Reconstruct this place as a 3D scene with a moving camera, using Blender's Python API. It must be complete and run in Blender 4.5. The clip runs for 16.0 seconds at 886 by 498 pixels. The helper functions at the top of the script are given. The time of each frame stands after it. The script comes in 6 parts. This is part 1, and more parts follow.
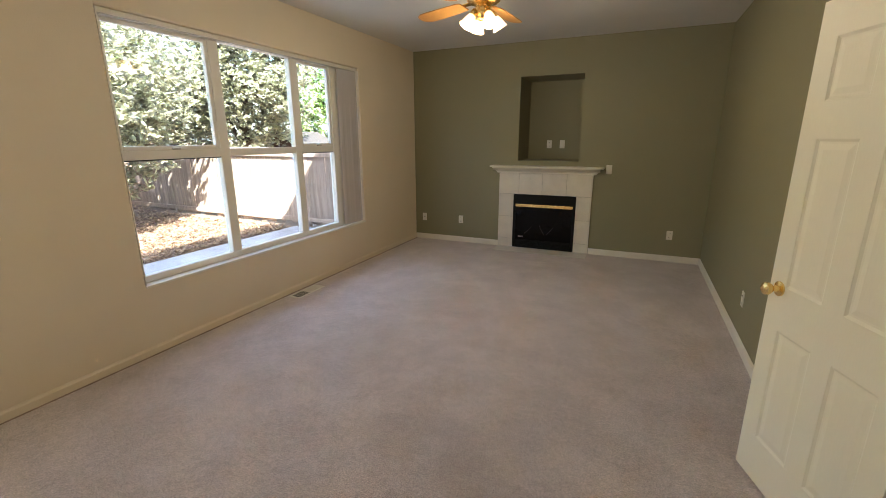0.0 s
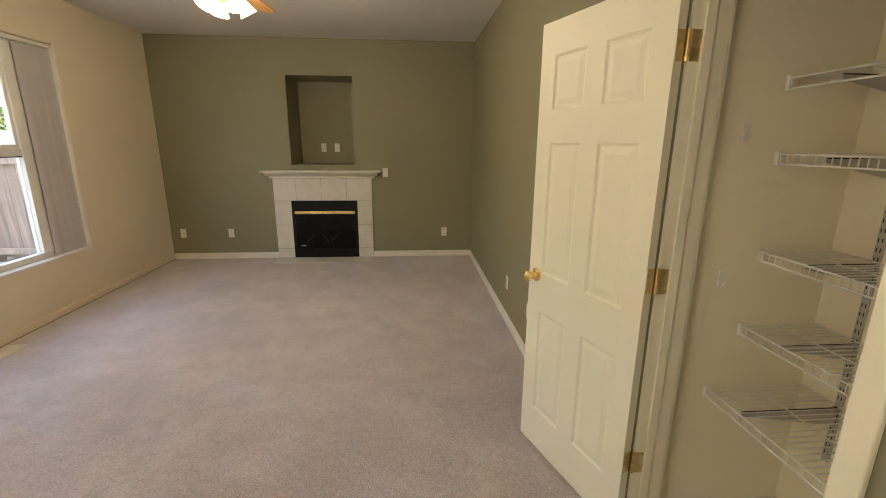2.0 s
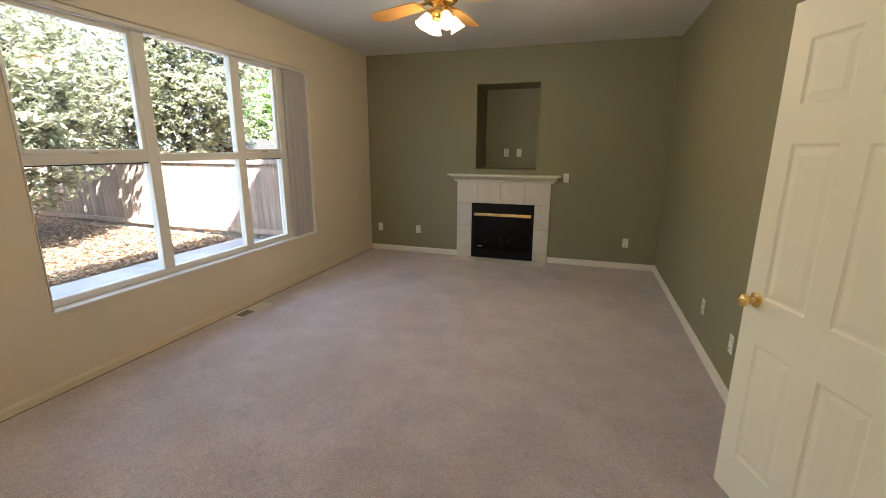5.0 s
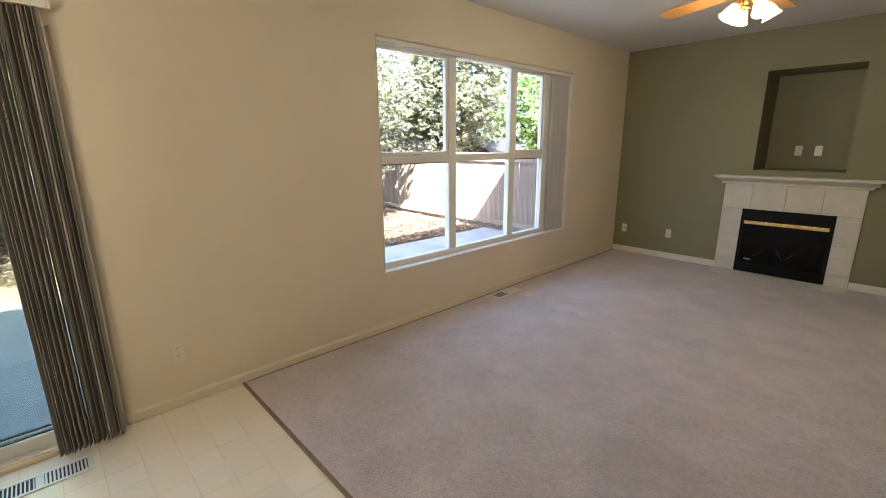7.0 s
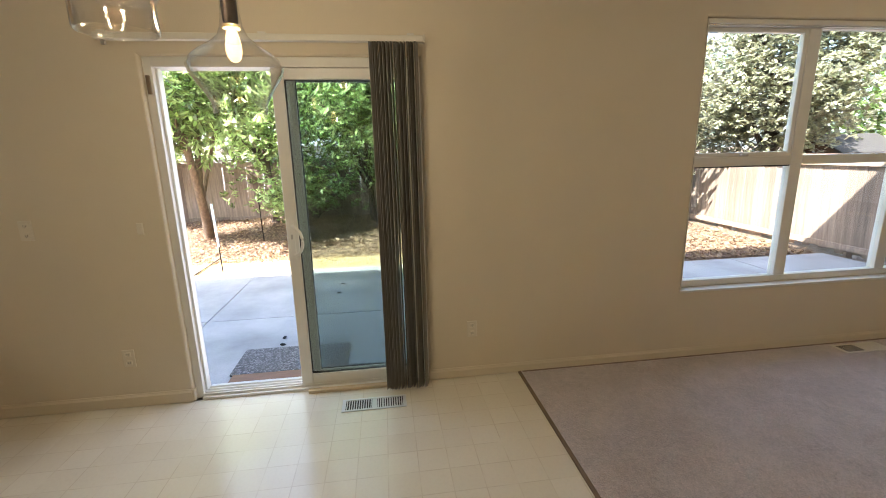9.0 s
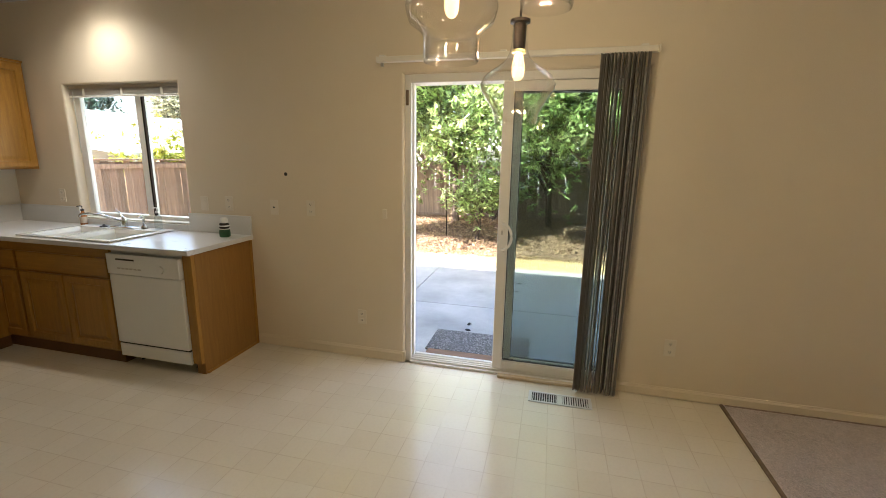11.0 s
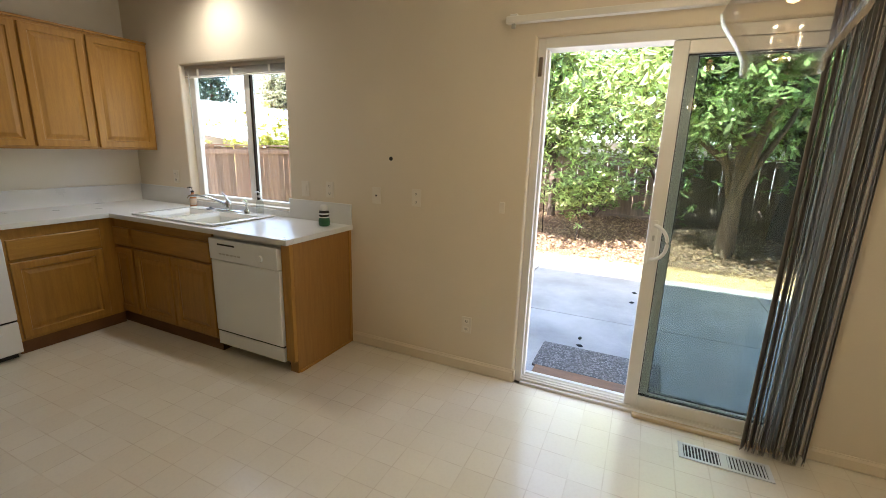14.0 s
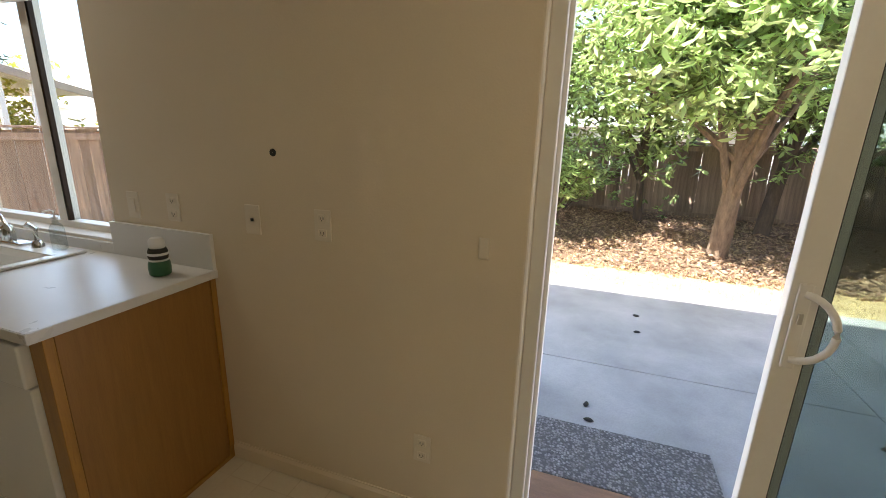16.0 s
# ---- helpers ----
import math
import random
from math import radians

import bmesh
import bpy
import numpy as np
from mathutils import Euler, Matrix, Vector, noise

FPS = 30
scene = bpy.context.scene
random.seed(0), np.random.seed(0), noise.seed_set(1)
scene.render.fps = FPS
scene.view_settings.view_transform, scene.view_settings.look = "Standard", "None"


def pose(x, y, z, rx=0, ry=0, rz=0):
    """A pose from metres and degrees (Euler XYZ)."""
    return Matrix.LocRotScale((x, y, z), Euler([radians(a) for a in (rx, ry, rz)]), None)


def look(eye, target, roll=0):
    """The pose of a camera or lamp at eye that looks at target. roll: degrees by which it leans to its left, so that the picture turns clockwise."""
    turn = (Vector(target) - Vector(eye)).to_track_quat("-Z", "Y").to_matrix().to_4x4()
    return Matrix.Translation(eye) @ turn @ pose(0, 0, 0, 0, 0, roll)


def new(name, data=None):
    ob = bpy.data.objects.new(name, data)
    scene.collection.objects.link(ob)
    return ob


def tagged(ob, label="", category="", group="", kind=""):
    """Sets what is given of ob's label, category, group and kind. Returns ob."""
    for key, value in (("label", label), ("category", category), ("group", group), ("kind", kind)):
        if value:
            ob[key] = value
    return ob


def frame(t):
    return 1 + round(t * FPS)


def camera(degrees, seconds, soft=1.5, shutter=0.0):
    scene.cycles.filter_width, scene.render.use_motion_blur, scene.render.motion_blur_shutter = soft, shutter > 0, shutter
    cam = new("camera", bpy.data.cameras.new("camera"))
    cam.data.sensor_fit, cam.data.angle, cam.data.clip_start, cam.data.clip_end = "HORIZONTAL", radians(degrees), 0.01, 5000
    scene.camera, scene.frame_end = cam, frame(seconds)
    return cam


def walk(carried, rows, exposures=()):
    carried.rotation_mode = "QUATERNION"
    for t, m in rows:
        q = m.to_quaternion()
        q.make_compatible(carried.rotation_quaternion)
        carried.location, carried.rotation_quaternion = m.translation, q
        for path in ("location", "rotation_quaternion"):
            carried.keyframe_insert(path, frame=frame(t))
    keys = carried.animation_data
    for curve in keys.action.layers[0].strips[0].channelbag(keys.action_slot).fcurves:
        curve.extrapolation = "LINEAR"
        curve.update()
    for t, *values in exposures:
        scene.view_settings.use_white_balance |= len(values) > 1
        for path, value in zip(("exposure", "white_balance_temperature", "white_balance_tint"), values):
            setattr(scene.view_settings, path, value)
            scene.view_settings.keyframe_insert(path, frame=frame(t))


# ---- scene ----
cam = camera(91.9, 16.0, soft=0.9)
EXPOSURES = [(0, 0.68, 5700), (1.0, 0.68, 5650), (1.5, 0.75, 5750), (2.2, 1.16, 6050), (3.2, 1.22, 6100), (4.0, 1.15, 5900), (4.5, 0.75, 5750), (7.0, 0.76, 5450), (7.5, 0.42, 5300), (8.0, 0.06, 5350), (9.0, 0.22, 5800), (11.5, 0.25, 6080), (12.5, 0.34, 6050), (14.0, 0.35, 5850), (14.5, 0.3, 5780), (15.0, 0.08, 5800), (15.5, 0.04, 5950), (16.0, -0.27, 6080)]
PATH = [
    (0, (3.094, 0.058, 1.534), (2.309, 1.828, 1.034), -0.2),
    (0.5, (3.052, 0.173, 1.494), (2.39, 1.996, 1.005), -0.7),
    (1, (3.043, 0.253, 1.511), (2.744, 2.169, 1.021), -0.7),
    (1.5, (3.065, 0.265, 1.52), (3.053, 2.204, 1.028), -0.3),
    (2, (3.093, 0.271, 1.525), (3.248, 2.206, 1.043), 0.4),
    (2.5, (3.104, 0.281, 1.525), (3.31, 2.213, 1.052), -0.0),
    (3, (3.101, 0.293, 1.529), (3.323, 2.224, 1.057), -0.3),
    (3.5, (3.084, 0.304, 1.52), (3.222, 2.244, 1.053), -0.5),
    (4, (3.066, 0.301, 1.517), (3.009, 2.246, 1.058), -1.1),
    (4.5, (3.046, 0.302, 1.507), (2.722, 2.222, 1.05), -0.3),
    (4.7, (3.028, 0.285, 1.505), (2.59, 2.182, 1.048), -0.0),
    (7, (2.807, -0.148, 1.549), (1.393, 1.185, 1.074), -0.4),
    (7.5, (2.79, -0.194, 1.546), (1.202, 0.929, 1.083), -0.9),
    (8, (2.749, -0.183, 1.548), (1.003, 0.682, 1.1), -1.1),
    (8.5, (2.692, -0.195, 1.546), (0.837, 0.405, 1.1), -0.8),
    (9, (2.691, -0.236, 1.537), (0.757, 0.019, 1.095), -1.3),
    (9.2, (2.702, -0.262, 1.54), (0.757, -0.116, 1.097), -1.3),
    (11.3, (2.925, -0.579, 1.53), (1.05, -1.141, 1.121), 1.1),
    (11.5, (2.953, -0.625, 1.519), (1.099, -1.251, 1.11), 1.1),
    (11.8, (2.983, -0.647, 1.511), (1.17, -1.38, 1.093), 1.2),
    (12, (2.98, -0.675, 1.502), (1.199, -1.482, 1.081), 1.1),
    (12.5, (2.934, -0.703, 1.5), (1.244, -1.68, 1.065), 1.3),
    (13, (2.818, -0.719, 1.492), (1.151, -1.735, 1.058), 2.9),
    (13.3, (2.742, -0.707, 1.487), (1.09, -1.741, 1.036), 3.2),
    (13.5, (2.698, -0.741, 1.484), (1.045, -1.767, 1.019), 3.3),
    (14, (2.512, -0.889, 1.478), (0.745, -1.708, 1.021), 1.8),
    (14.5, (2.283, -1.012, 1.496), (0.467, -1.706, 1.025), 0.3),
    (15, (1.991, -1.077, 1.502), (0.17, -1.752, 1.021), 1.6),
    (15.5, (1.634, -1.177, 1.469), (-0.186, -1.83, 0.957), 2.0),
    (16, (1.275, -1.353, 1.483), (-0.547, -1.994, 0.963), 1.7),
]
walk(cam, [(t, look(eye, target, roll)) for t, eye, target, roll in PATH], [(t, 2.58 + stops, kelvin + 80, 13.5) for t, stops, kelvin in EXPOSURES])

# ---- world, sun and lamps ----
SUN_AZ, SUN_EL = radians(-38.0), radians(46.0)   # azimuth from +x towards +y
sun_dir = Vector((math.cos(SUN_AZ) * math.cos(SUN_EL), math.sin(SUN_AZ) * math.cos(SUN_EL), math.sin(SUN_EL)))
world = bpy.data.worlds.new("sky")
scene.world = world
world.use_nodes = True
wt = world.node_tree
sky = wt.nodes.new("ShaderNodeTexSky")
sky.sky_type = "NISHITA"
sky.sun_disc = False
sky.sun_elevation = SUN_EL
sky.sun_rotation = radians(90) - SUN_AZ
sky.dust_density = 2.0
wt.nodes["Background"].inputs["Strength"].default_value = 0.15
wt.links.new(sky.outputs["Color"], wt.nodes["Background"].inputs["Color"])
sun = new("sun", bpy.data.lights.new("sun", "SUN"))
sun.data.energy, sun.data.angle, sun.data.color = 5.0, radians(0.53), (1.0, 0.95, 0.86)
sun.matrix_world = look(sun_dir * 40, (0, 0, 0))


def lamp(name, kind, place, watts, colour, size=0.03, aim=None, cone=None):
    data = bpy.data.lights.new(name, kind)
    data.energy, data.color = watts, colour
    data.shadow_soft_size = size
    ob = new(name, data)
    ob.matrix_world = look(place, aim) if aim else pose(*place)
    if cone:
        data.spot_size, data.spot_blend = radians(cone), 1.0
    return ob


WARM, NEUTRAL = (1.0, 0.82, 0.51), (1.0, 0.94, 0.80)
FAN = Vector((1.97, 3.34, 0))
FAN_W, PEND_W, CAN_W = 1.12, 1.5, 8.2


def daylight(name, y0, y1, z0, z1, watts):
    """Sky light entering by an opening of the west wall."""
    data = bpy.data.lights.new(name, "AREA")
    data.shape, data.size, data.size_y = "RECTANGLE", y1 - y0, z1 - z0
    data.energy, data.color = watts, (1.0, 0.975, 0.94)
    ob = new(name, data)
    ob.matrix_world = look((-0.155, (y0 + y1) / 2, (z0 + z1) / 2), (1.0, (y0 + y1) / 2, (z0 + z1) / 2))


daylight("patio_door_daylight", -1.45, -0.06, 0.08, 2.0, 1.7)
daylight("wide_window_daylight", 1.9, 4.2, 0.6, 2.25, 0.8)
daylight("kitchen_window_daylight", -4.48, -3.42, 1.03, 2.03, 0.6)

# ---- materials ----


def nodes(name):
    m = bpy.data.materials.new(name)
    m.use_nodes = True
    t = m.node_tree
    return m, t, t.nodes["Principled BSDF"], t.nodes["Material Output"]


def shade(c, k):
    return (min(c[0] * k, 1), min(c[1] * k, 1), min(c[2] * k, 1), 1)


def coords(t, scale=(1, 1, 1), kind="Object", shift=(0, 0, 0)):
    tc, mp = t.nodes.new("ShaderNodeTexCoord"), t.nodes.new("ShaderNodeMapping")
    mp.inputs["Scale"].default_value = scale
    mp.inputs["Location"].default_value = shift
    t.links.new(tc.outputs[kind], mp.inputs["Vector"])
    return mp.outputs["Vector"]


def noise_tex(t, vec, scale, detail=4, rough=0.55):
    n = t.nodes.new("ShaderNodeTexNoise")
    n.inputs["Scale"].default_value, n.inputs["Detail"].default_value, n.inputs["Roughness"].default_value = scale, detail, rough
    t.links.new(vec, n.inputs["Vector"])
    return n.outputs["Fac"]


def mixc(t, fac, a, b):
    m = t.nodes.new("ShaderNodeMix")
    m.data_type = "RGBA"
    if isinstance(fac, (int, float)):
        m.inputs["Factor"].default_value = fac
    else:
        t.links.new(fac, m.inputs["Factor"])
    for sock, v in ((m.inputs[6], a), (m.inputs[7], b)):
        if isinstance(v, tuple):
            sock.default_value = v
        else:
            t.links.new(v, sock)
    return m.outputs[2]


def ramp(t, fac, lo, hi):
    r = t.nodes.new("ShaderNodeMapRange")
    r.inputs["From Min"].default_value, r.inputs["From Max"].default_value = lo, hi
    t.links.new(fac, r.inputs["Value"])
    return r.outputs["Result"]


def bump(t, bsdf, height, strength=0.2, dist=0.01):
    b = t.nodes.new("ShaderNodeBump")
    b.inputs["Strength"].default_value, b.inputs["Distance"].default_value = strength, dist
    t.links.new(height, b.inputs["Height"])
    t.links.new(b.outputs["Normal"], bsdf.inputs["Normal"])


def plain(name, col, rough=0.5, metal=0.0, var=0.06, scale=3.0, fine=90.0, relief=0.05, dist=0.003, stretch=(1, 1, 1), rand=0.0, fine_var=0.4):
    m, t, b, _ = nodes(name)
    v = coords(t, stretch)
    big, small = noise_tex(t, v, scale, 5), noise_tex(t, v, fine, 3)
    c = mixc(t, ramp(t, big, 0.3, 0.7), shade(col, 1 - var), shade(col, 1 + var))
    c = mixc(t, ramp(t, small, 0.35, 0.65), c, mixc(t, var * fine_var * 2, c, shade(col, 0.35)))
    if rand:
        oi = t.nodes.new("ShaderNodeObjectInfo")
        hs = t.nodes.new("ShaderNodeHueSaturation")
        t.links.new(c, hs.inputs["Color"])
        r = t.nodes.new("ShaderNodeMapRange")
        r.inputs["To Min"].default_value, r.inputs["To Max"].default_value = 1 - rand, 1 + rand
        t.links.new(oi.outputs["Random"], r.inputs["Value"])
        t.links.new(r.outputs["Result"], hs.inputs["Value"])
        c = hs.outputs["Color"]
    t.links.new(c, b.inputs["Base Color"])
    b.inputs["Metallic"].default_value = metal
    rr = t.nodes.new("ShaderNodeMapRange")
    rr.inputs["To Min"].default_value, rr.inputs["To Max"].default_value = max(rough - 0.07, 0.02), min(rough + 0.07, 1)
    t.links.new(big, rr.inputs["Value"])
    t.links.new(rr.outputs["Result"], b.inputs["Roughness"])
    if relief:
        bump(t, b, small, relief, dist)
    return m


def oak(name, stretch, col=(0.42, 0.212, 0.034), dark=(0.205, 0.088, 0.012)):
    """Honey oak: long cathedral figure, short dark pores along the grain, satin varnish."""
    m, t, b, _ = nodes(name)
    v = coords(t, stretch)
    figure, grain = noise_tex(t, v, 3.0, 6, 0.6), noise_tex(t, v, 26.0, 4, 0.7)
    c = mixc(t, ramp(t, figure, 0.35, 0.68), (*col, 1), (*dark, 1))
    c = mixc(t, ramp(t, grain, 0.5, 0.78), c, shade(dark, 0.8))
    c = mixc(t, 0.55, c, (*col, 1))
    t.links.new(c, b.inputs["Base Color"])
    b.inputs["Roughness"].default_value = 0.36
    bump(t, b, grain, 0.10, 0.002)
    return m


def pane_mat(name, tint, grazing=0.75, power=4.5, least=0.025):
    """A clear sheet: light passes straight, gloss grows towards grazing views."""
    m, t, b, out = nodes(name)
    t.nodes.remove(b)
    tr, gl, mx, lw = (t.nodes.new(n) for n in ("ShaderNodeBsdfTransparent", "ShaderNodeBsdfGlossy", "ShaderNodeMixShader", "ShaderNodeLayerWeight"))
    tr.inputs["Color"].default_value = (*tint, 1)
    gl.inputs["Roughness"].default_value = 0.0
    lw.inputs["Blend"].default_value = 0.5
    pw, mr = t.nodes.new("ShaderNodeMath"), t.nodes.new("ShaderNodeMapRange")
    pw.operation = "POWER"
    pw.inputs[1].default_value = power
    mr.inputs["To Min"].default_value, mr.inputs["To Max"].default_value = least, grazing
    t.links.new(lw.outputs["Facing"], pw.inputs[0])
    t.links.new(pw.outputs["Value"], mr.inputs["Value"])
    t.links.new(mr.outputs["Result"], mx.inputs["Fac"])
    t.links.new(tr.outputs["BSDF"], mx.inputs[1])
    t.links.new(gl.outputs["BSDF"], mx.inputs[2])
    t.links.new(mx.outputs["Shader"], out.inputs["Surface"])
    return m


def glow(name, col, strength):
    m, t, b, out = nodes(name)
    b.inputs["Base Color"].default_value = (*col, 1)
    b.inputs["Emission Color"].default_value = (*col, 1)
    b.inputs["Emission Strength"].default_value = strength
    return m


def leaf_mat(name, col, gloss=0.35, spread=0.35):
    m, t, b, out = nodes(name)
    geo = t.nodes.new("ShaderNodeNewGeometry")
    hs = t.nodes.new("ShaderNodeHueSaturation")
    r = t.nodes.new("ShaderNodeMapRange")
    r.inputs["To Min"].default_value, r.inputs["To Max"].default_value = 1 - spread, 1 + spread
    t.links.new(geo.outputs["Random Per Island"], r.inputs["Value"])
    t.links.new(r.outputs["Result"], hs.inputs["Value"])
    r2 = t.nodes.new("ShaderNodeMapRange")
    r2.inputs["To Min"].default_value, r2.inputs["To Max"].default_value = 0.485, 0.52
    t.links.new(geo.outputs["Random Per Island"], r2.inputs["Value"])
    t.links.new(r2.outputs["Result"], hs.inputs["Hue"])
    hs.inputs["Color"].default_value = (*col, 1)
    t.links.new(hs.outputs["Color"], b.inputs["Base Color"])
    b.inputs["Roughness"].default_value = gloss
    tl, mx = t.nodes.new("ShaderNodeBsdfTranslucent"), t.nodes.new("ShaderNodeMixShader")
    hs2 = t.nodes.new("ShaderNodeHueSaturation")
    hs2.inputs["Value"].default_value, hs2.inputs["Hue"].default_value = 1.5, 0.495
    t.links.new(hs.outputs["Color"], hs2.inputs["Color"])
    t.links.new(hs2.outputs["Color"], tl.inputs["Color"])
    mx.inputs["Fac"].default_value = 0.36
    b.inputs["Specular IOR Level"].default_value = 0.9
    t.links.new(b.outputs["BSDF"], mx.inputs[1])
    t.links.new(tl.outputs["BSDF"], mx.inputs[2])
    t.links.new(mx.outputs["Shader"], out.inputs["Surface"])
    return m


def carpet_mat():
    m, t, b, _ = nodes("carpet")
    v = coords(t)
    tuft, clump, patch, traffic = noise_tex(t, v, 150, 2, 0.8), noise_tex(t, v, 38, 3, 0.75), noise_tex(t, v, 3.0, 6, 0.68), noise_tex(t, v, 0.9, 5, 0.6)
    c = mixc(t, ramp(t, tuft, 0.33, 0.68), (0.36, 0.293, 0.272, 1), (0.92, 0.775, 0.732, 1))
    c = mixc(t, ramp(t, clump, 0.36, 0.56), mixc(t, 0.3, c, (0.25, 0.205, 0.185, 1)), c)
    c = mixc(t, ramp(t, patch, 0.42, 0.60), mixc(t, 0.16, c, (0.28, 0.228, 0.205, 1)), mixc(t, 0.16, c, (0.82, 0.72, 0.68, 1)))
    c = mixc(t, ramp(t, traffic, 0.48, 0.64), c, mixc(t, 0.26, c, (0.28, 0.22, 0.19, 1)))
    t.links.new(c, b.inputs["Base Color"])
    b.inputs["Roughness"].default_value = 0.95
    b.inputs["Sheen Weight"].default_value = 0.45
    pile = t.nodes.new("ShaderNodeMath")
    pile.operation = "ADD"
    t.links.new(tuft, pile.inputs[0])
    t.links.new(clump, pile.inputs[1])
    bump(t, b, pile.outputs["Value"], 0.85, 0.014)
    return m


def vinyl_mat():
    """Cream sheet vinyl printed with small squares, a satin wear layer."""
    m, t, b, _ = nodes("sheet_vinyl")
    v = coords(t, shift=(-0.1048, -0.015, 0))
    br = t.nodes.new("ShaderNodeTexBrick")
    br.offset, br.squash = 0.0, 1.0
    br.inputs["Scale"].default_value = 1.0
    br.inputs["Brick Width"].default_value = br.inputs["Row Height"].default_value = 0.1524
    br.inputs["Mortar Size"].default_value = 0.0046
    br.inputs["Mortar Smooth"].default_value = 1.0
    br.inputs["Color1"].default_value = (0.72, 0.655, 0.52, 1)
    br.inputs["Color2"].default_value = (0.755, 0.695, 0.565, 1)
    br.inputs["Mortar"].default_value = (0.73, 0.668, 0.535, 1)
    t.links.new(v, br.inputs["Vector"])
    dirt, grain, worn = noise_tex(t, v, 1.4, 5), noise_tex(t, v, 60, 4), noise_tex(t, v, 4.5, 4, 0.65)
    lines = t.nodes.new("ShaderNodeMath")
    lines.operation = "MULTIPLY"
    t.links.new(br.outputs["Fac"], lines.inputs[0])
    t.links.new(ramp(t, worn, 0.36, 0.58), lines.inputs[1])
    c = mixc(t, lines.outputs["Value"], br.outputs["Color"], (0.61, 0.53, 0.40, 1))
    c = mixc(t, ramp(t, dirt, 0.4, 0.8), c, mixc(t, 0.35, c, (0.60, 0.52, 0.38, 1)))
    c = mixc(t, ramp(t, grain, 0.45, 0.75), c, mixc(t, 0.12, c, (0.5, 0.42, 0.3, 1)))
    t.links.new(c, b.inputs["Base Color"])
    rr = t.nodes.new("ShaderNodeMapRange")
    rr.inputs["To Min"].default_value, rr.inputs["To Max"].default_value = 0.15, 0.32
    t.links.new(dirt, rr.inputs["Value"])
    t.links.new(rr.outputs["Result"], b.inputs["Roughness"])
    b.inputs["Coat Weight"].default_value, b.inputs["Coat Roughness"].default_value = 0.3, 0.14
    bump(t, b, grain, 0.06, 0.002)
    return m


def ground_mat():
    m, t, b, _ = nodes("mulch")
    v = coords(t)
    chips, clump, far = noise_tex(t, v, 38, 5, 0.7), noise_tex(t, v, 6, 4), noise_tex(t, v, 0.7, 4)
    c = mixc(t, ramp(t, chips, 0.35, 0.7), (0.075, 0.042, 0.026, 1), (0.30, 0.19, 0.115, 1))
    c = mixc(t, ramp(t, clump, 0.4, 0.7), c, mixc(t, 0.5, c, (0.20, 0.13, 0.075, 1)))
    c = mixc(t, ramp(t, far, 0.35, 0.7), c, mixc(t, 0.35, c, (0.33, 0.25, 0.15, 1)))
    t.links.new(c, b.inputs["Base Color"])
    b.inputs["Roughness"].default_value = 0.95
    bump(t, b, chips, 0.9, 0.04)
    return m


def pebble_mat():
    """Washed concrete: small stones of many greys, some pale, in a darker paste."""
    m, t, b, _ = nodes("exposed_aggregate")
    v = coords(t)
    cell = t.nodes.new("ShaderNodeTexVoronoi")
    cell.inputs["Scale"].default_value = 75
    t.links.new(v, cell.inputs["Vector"])
    big = noise_tex(t, v, 5, 4)
    c = mixc(t, ramp(t, cell.outputs["Color"], 0.1, 0.9), (0.10, 0.09, 0.085, 1), (0.46, 0.42, 0.40, 1))
    c = mixc(t, ramp(t, cell.outputs["Distance"], 0.35, 0.7), c, (0.11, 0.10, 0.095, 1))
    c = mixc(t, ramp(t, big, 0.35, 0.7), c, mixc(t, 0.4, c, (0.16, 0.14, 0.13, 1)))
    t.links.new(c, b.inputs["Base Color"])
    b.inputs["Roughness"].default_value = 0.85
    inv = ramp(t, cell.outputs["Distance"], 0.7, 0.0)
    bump(t, b, inv, 0.8, 0.008)
    return m


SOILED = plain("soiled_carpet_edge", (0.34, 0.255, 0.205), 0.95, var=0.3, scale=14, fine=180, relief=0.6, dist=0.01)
CREAM = plain("cream_wall_paint", (0.735, 0.632, 0.475), 0.62, var=0.025, scale=1.3, fine=140, relief=0.16, dist=0.004)
PALEWALL = plain("pale_kitchen_wall_paint", (0.74, 0.69, 0.58), 0.6, var=0.025, scale=1.3, fine=140, relief=0.16, dist=0.004)
GREEN = plain("sage_green_wall_paint", (0.242, 0.222, 0.128), 0.6, var=0.03, scale=1.3, fine=140, relief=0.16, dist=0.004)
CEIL = plain("ceiling_paint", (0.66, 0.64, 0.60), 0.8, var=0.03, scale=2, fine=70, relief=0.4, dist=0.006)
TRIM = plain("white_trim_paint", (0.76, 0.71, 0.61), 0.38, var=0.04, scale=5, fine=120)
DOORP = plain("cream_door_paint", (0.82, 0.765, 0.59), 0.5, var=0.03, scale=2, fine=160, relief=0.06, stretch=(1, 1, 0.2))
VINYLW = plain("white_vinyl", (0.79, 0.75, 0.68), 0.32, var=0.03, relief=0.02)
PANTRY = plain("pantry_wall_paint", (0.85, 0.762, 0.56), 0.65, var=0.03, scale=1.5, fine=140, relief=0.16, dist=0.004)
CARPET, VINYL, MULCH = carpet_mat(), vinyl_mat(), ground_mat()
OAKV = oak("oak_upright_grain", (14, 14, 1.1))
OAKX = oak("oak_grain_along_x", (1.1, 14, 14))
OAKY = oak("oak_grain_along_y", (14, 1.1, 14))
# toe kicks: one plain brown, darker than the cabinet fronts
KICKBROWN = plain("dark_brown_toe_kick", (0.16, 0.07, 0.02), 0.6, var=0.2, scale=4)
BLADE = oak("fan_blade_oak", (3, 3, 14), (0.50, 0.25, 0.065), (0.33, 0.14, 0.035))
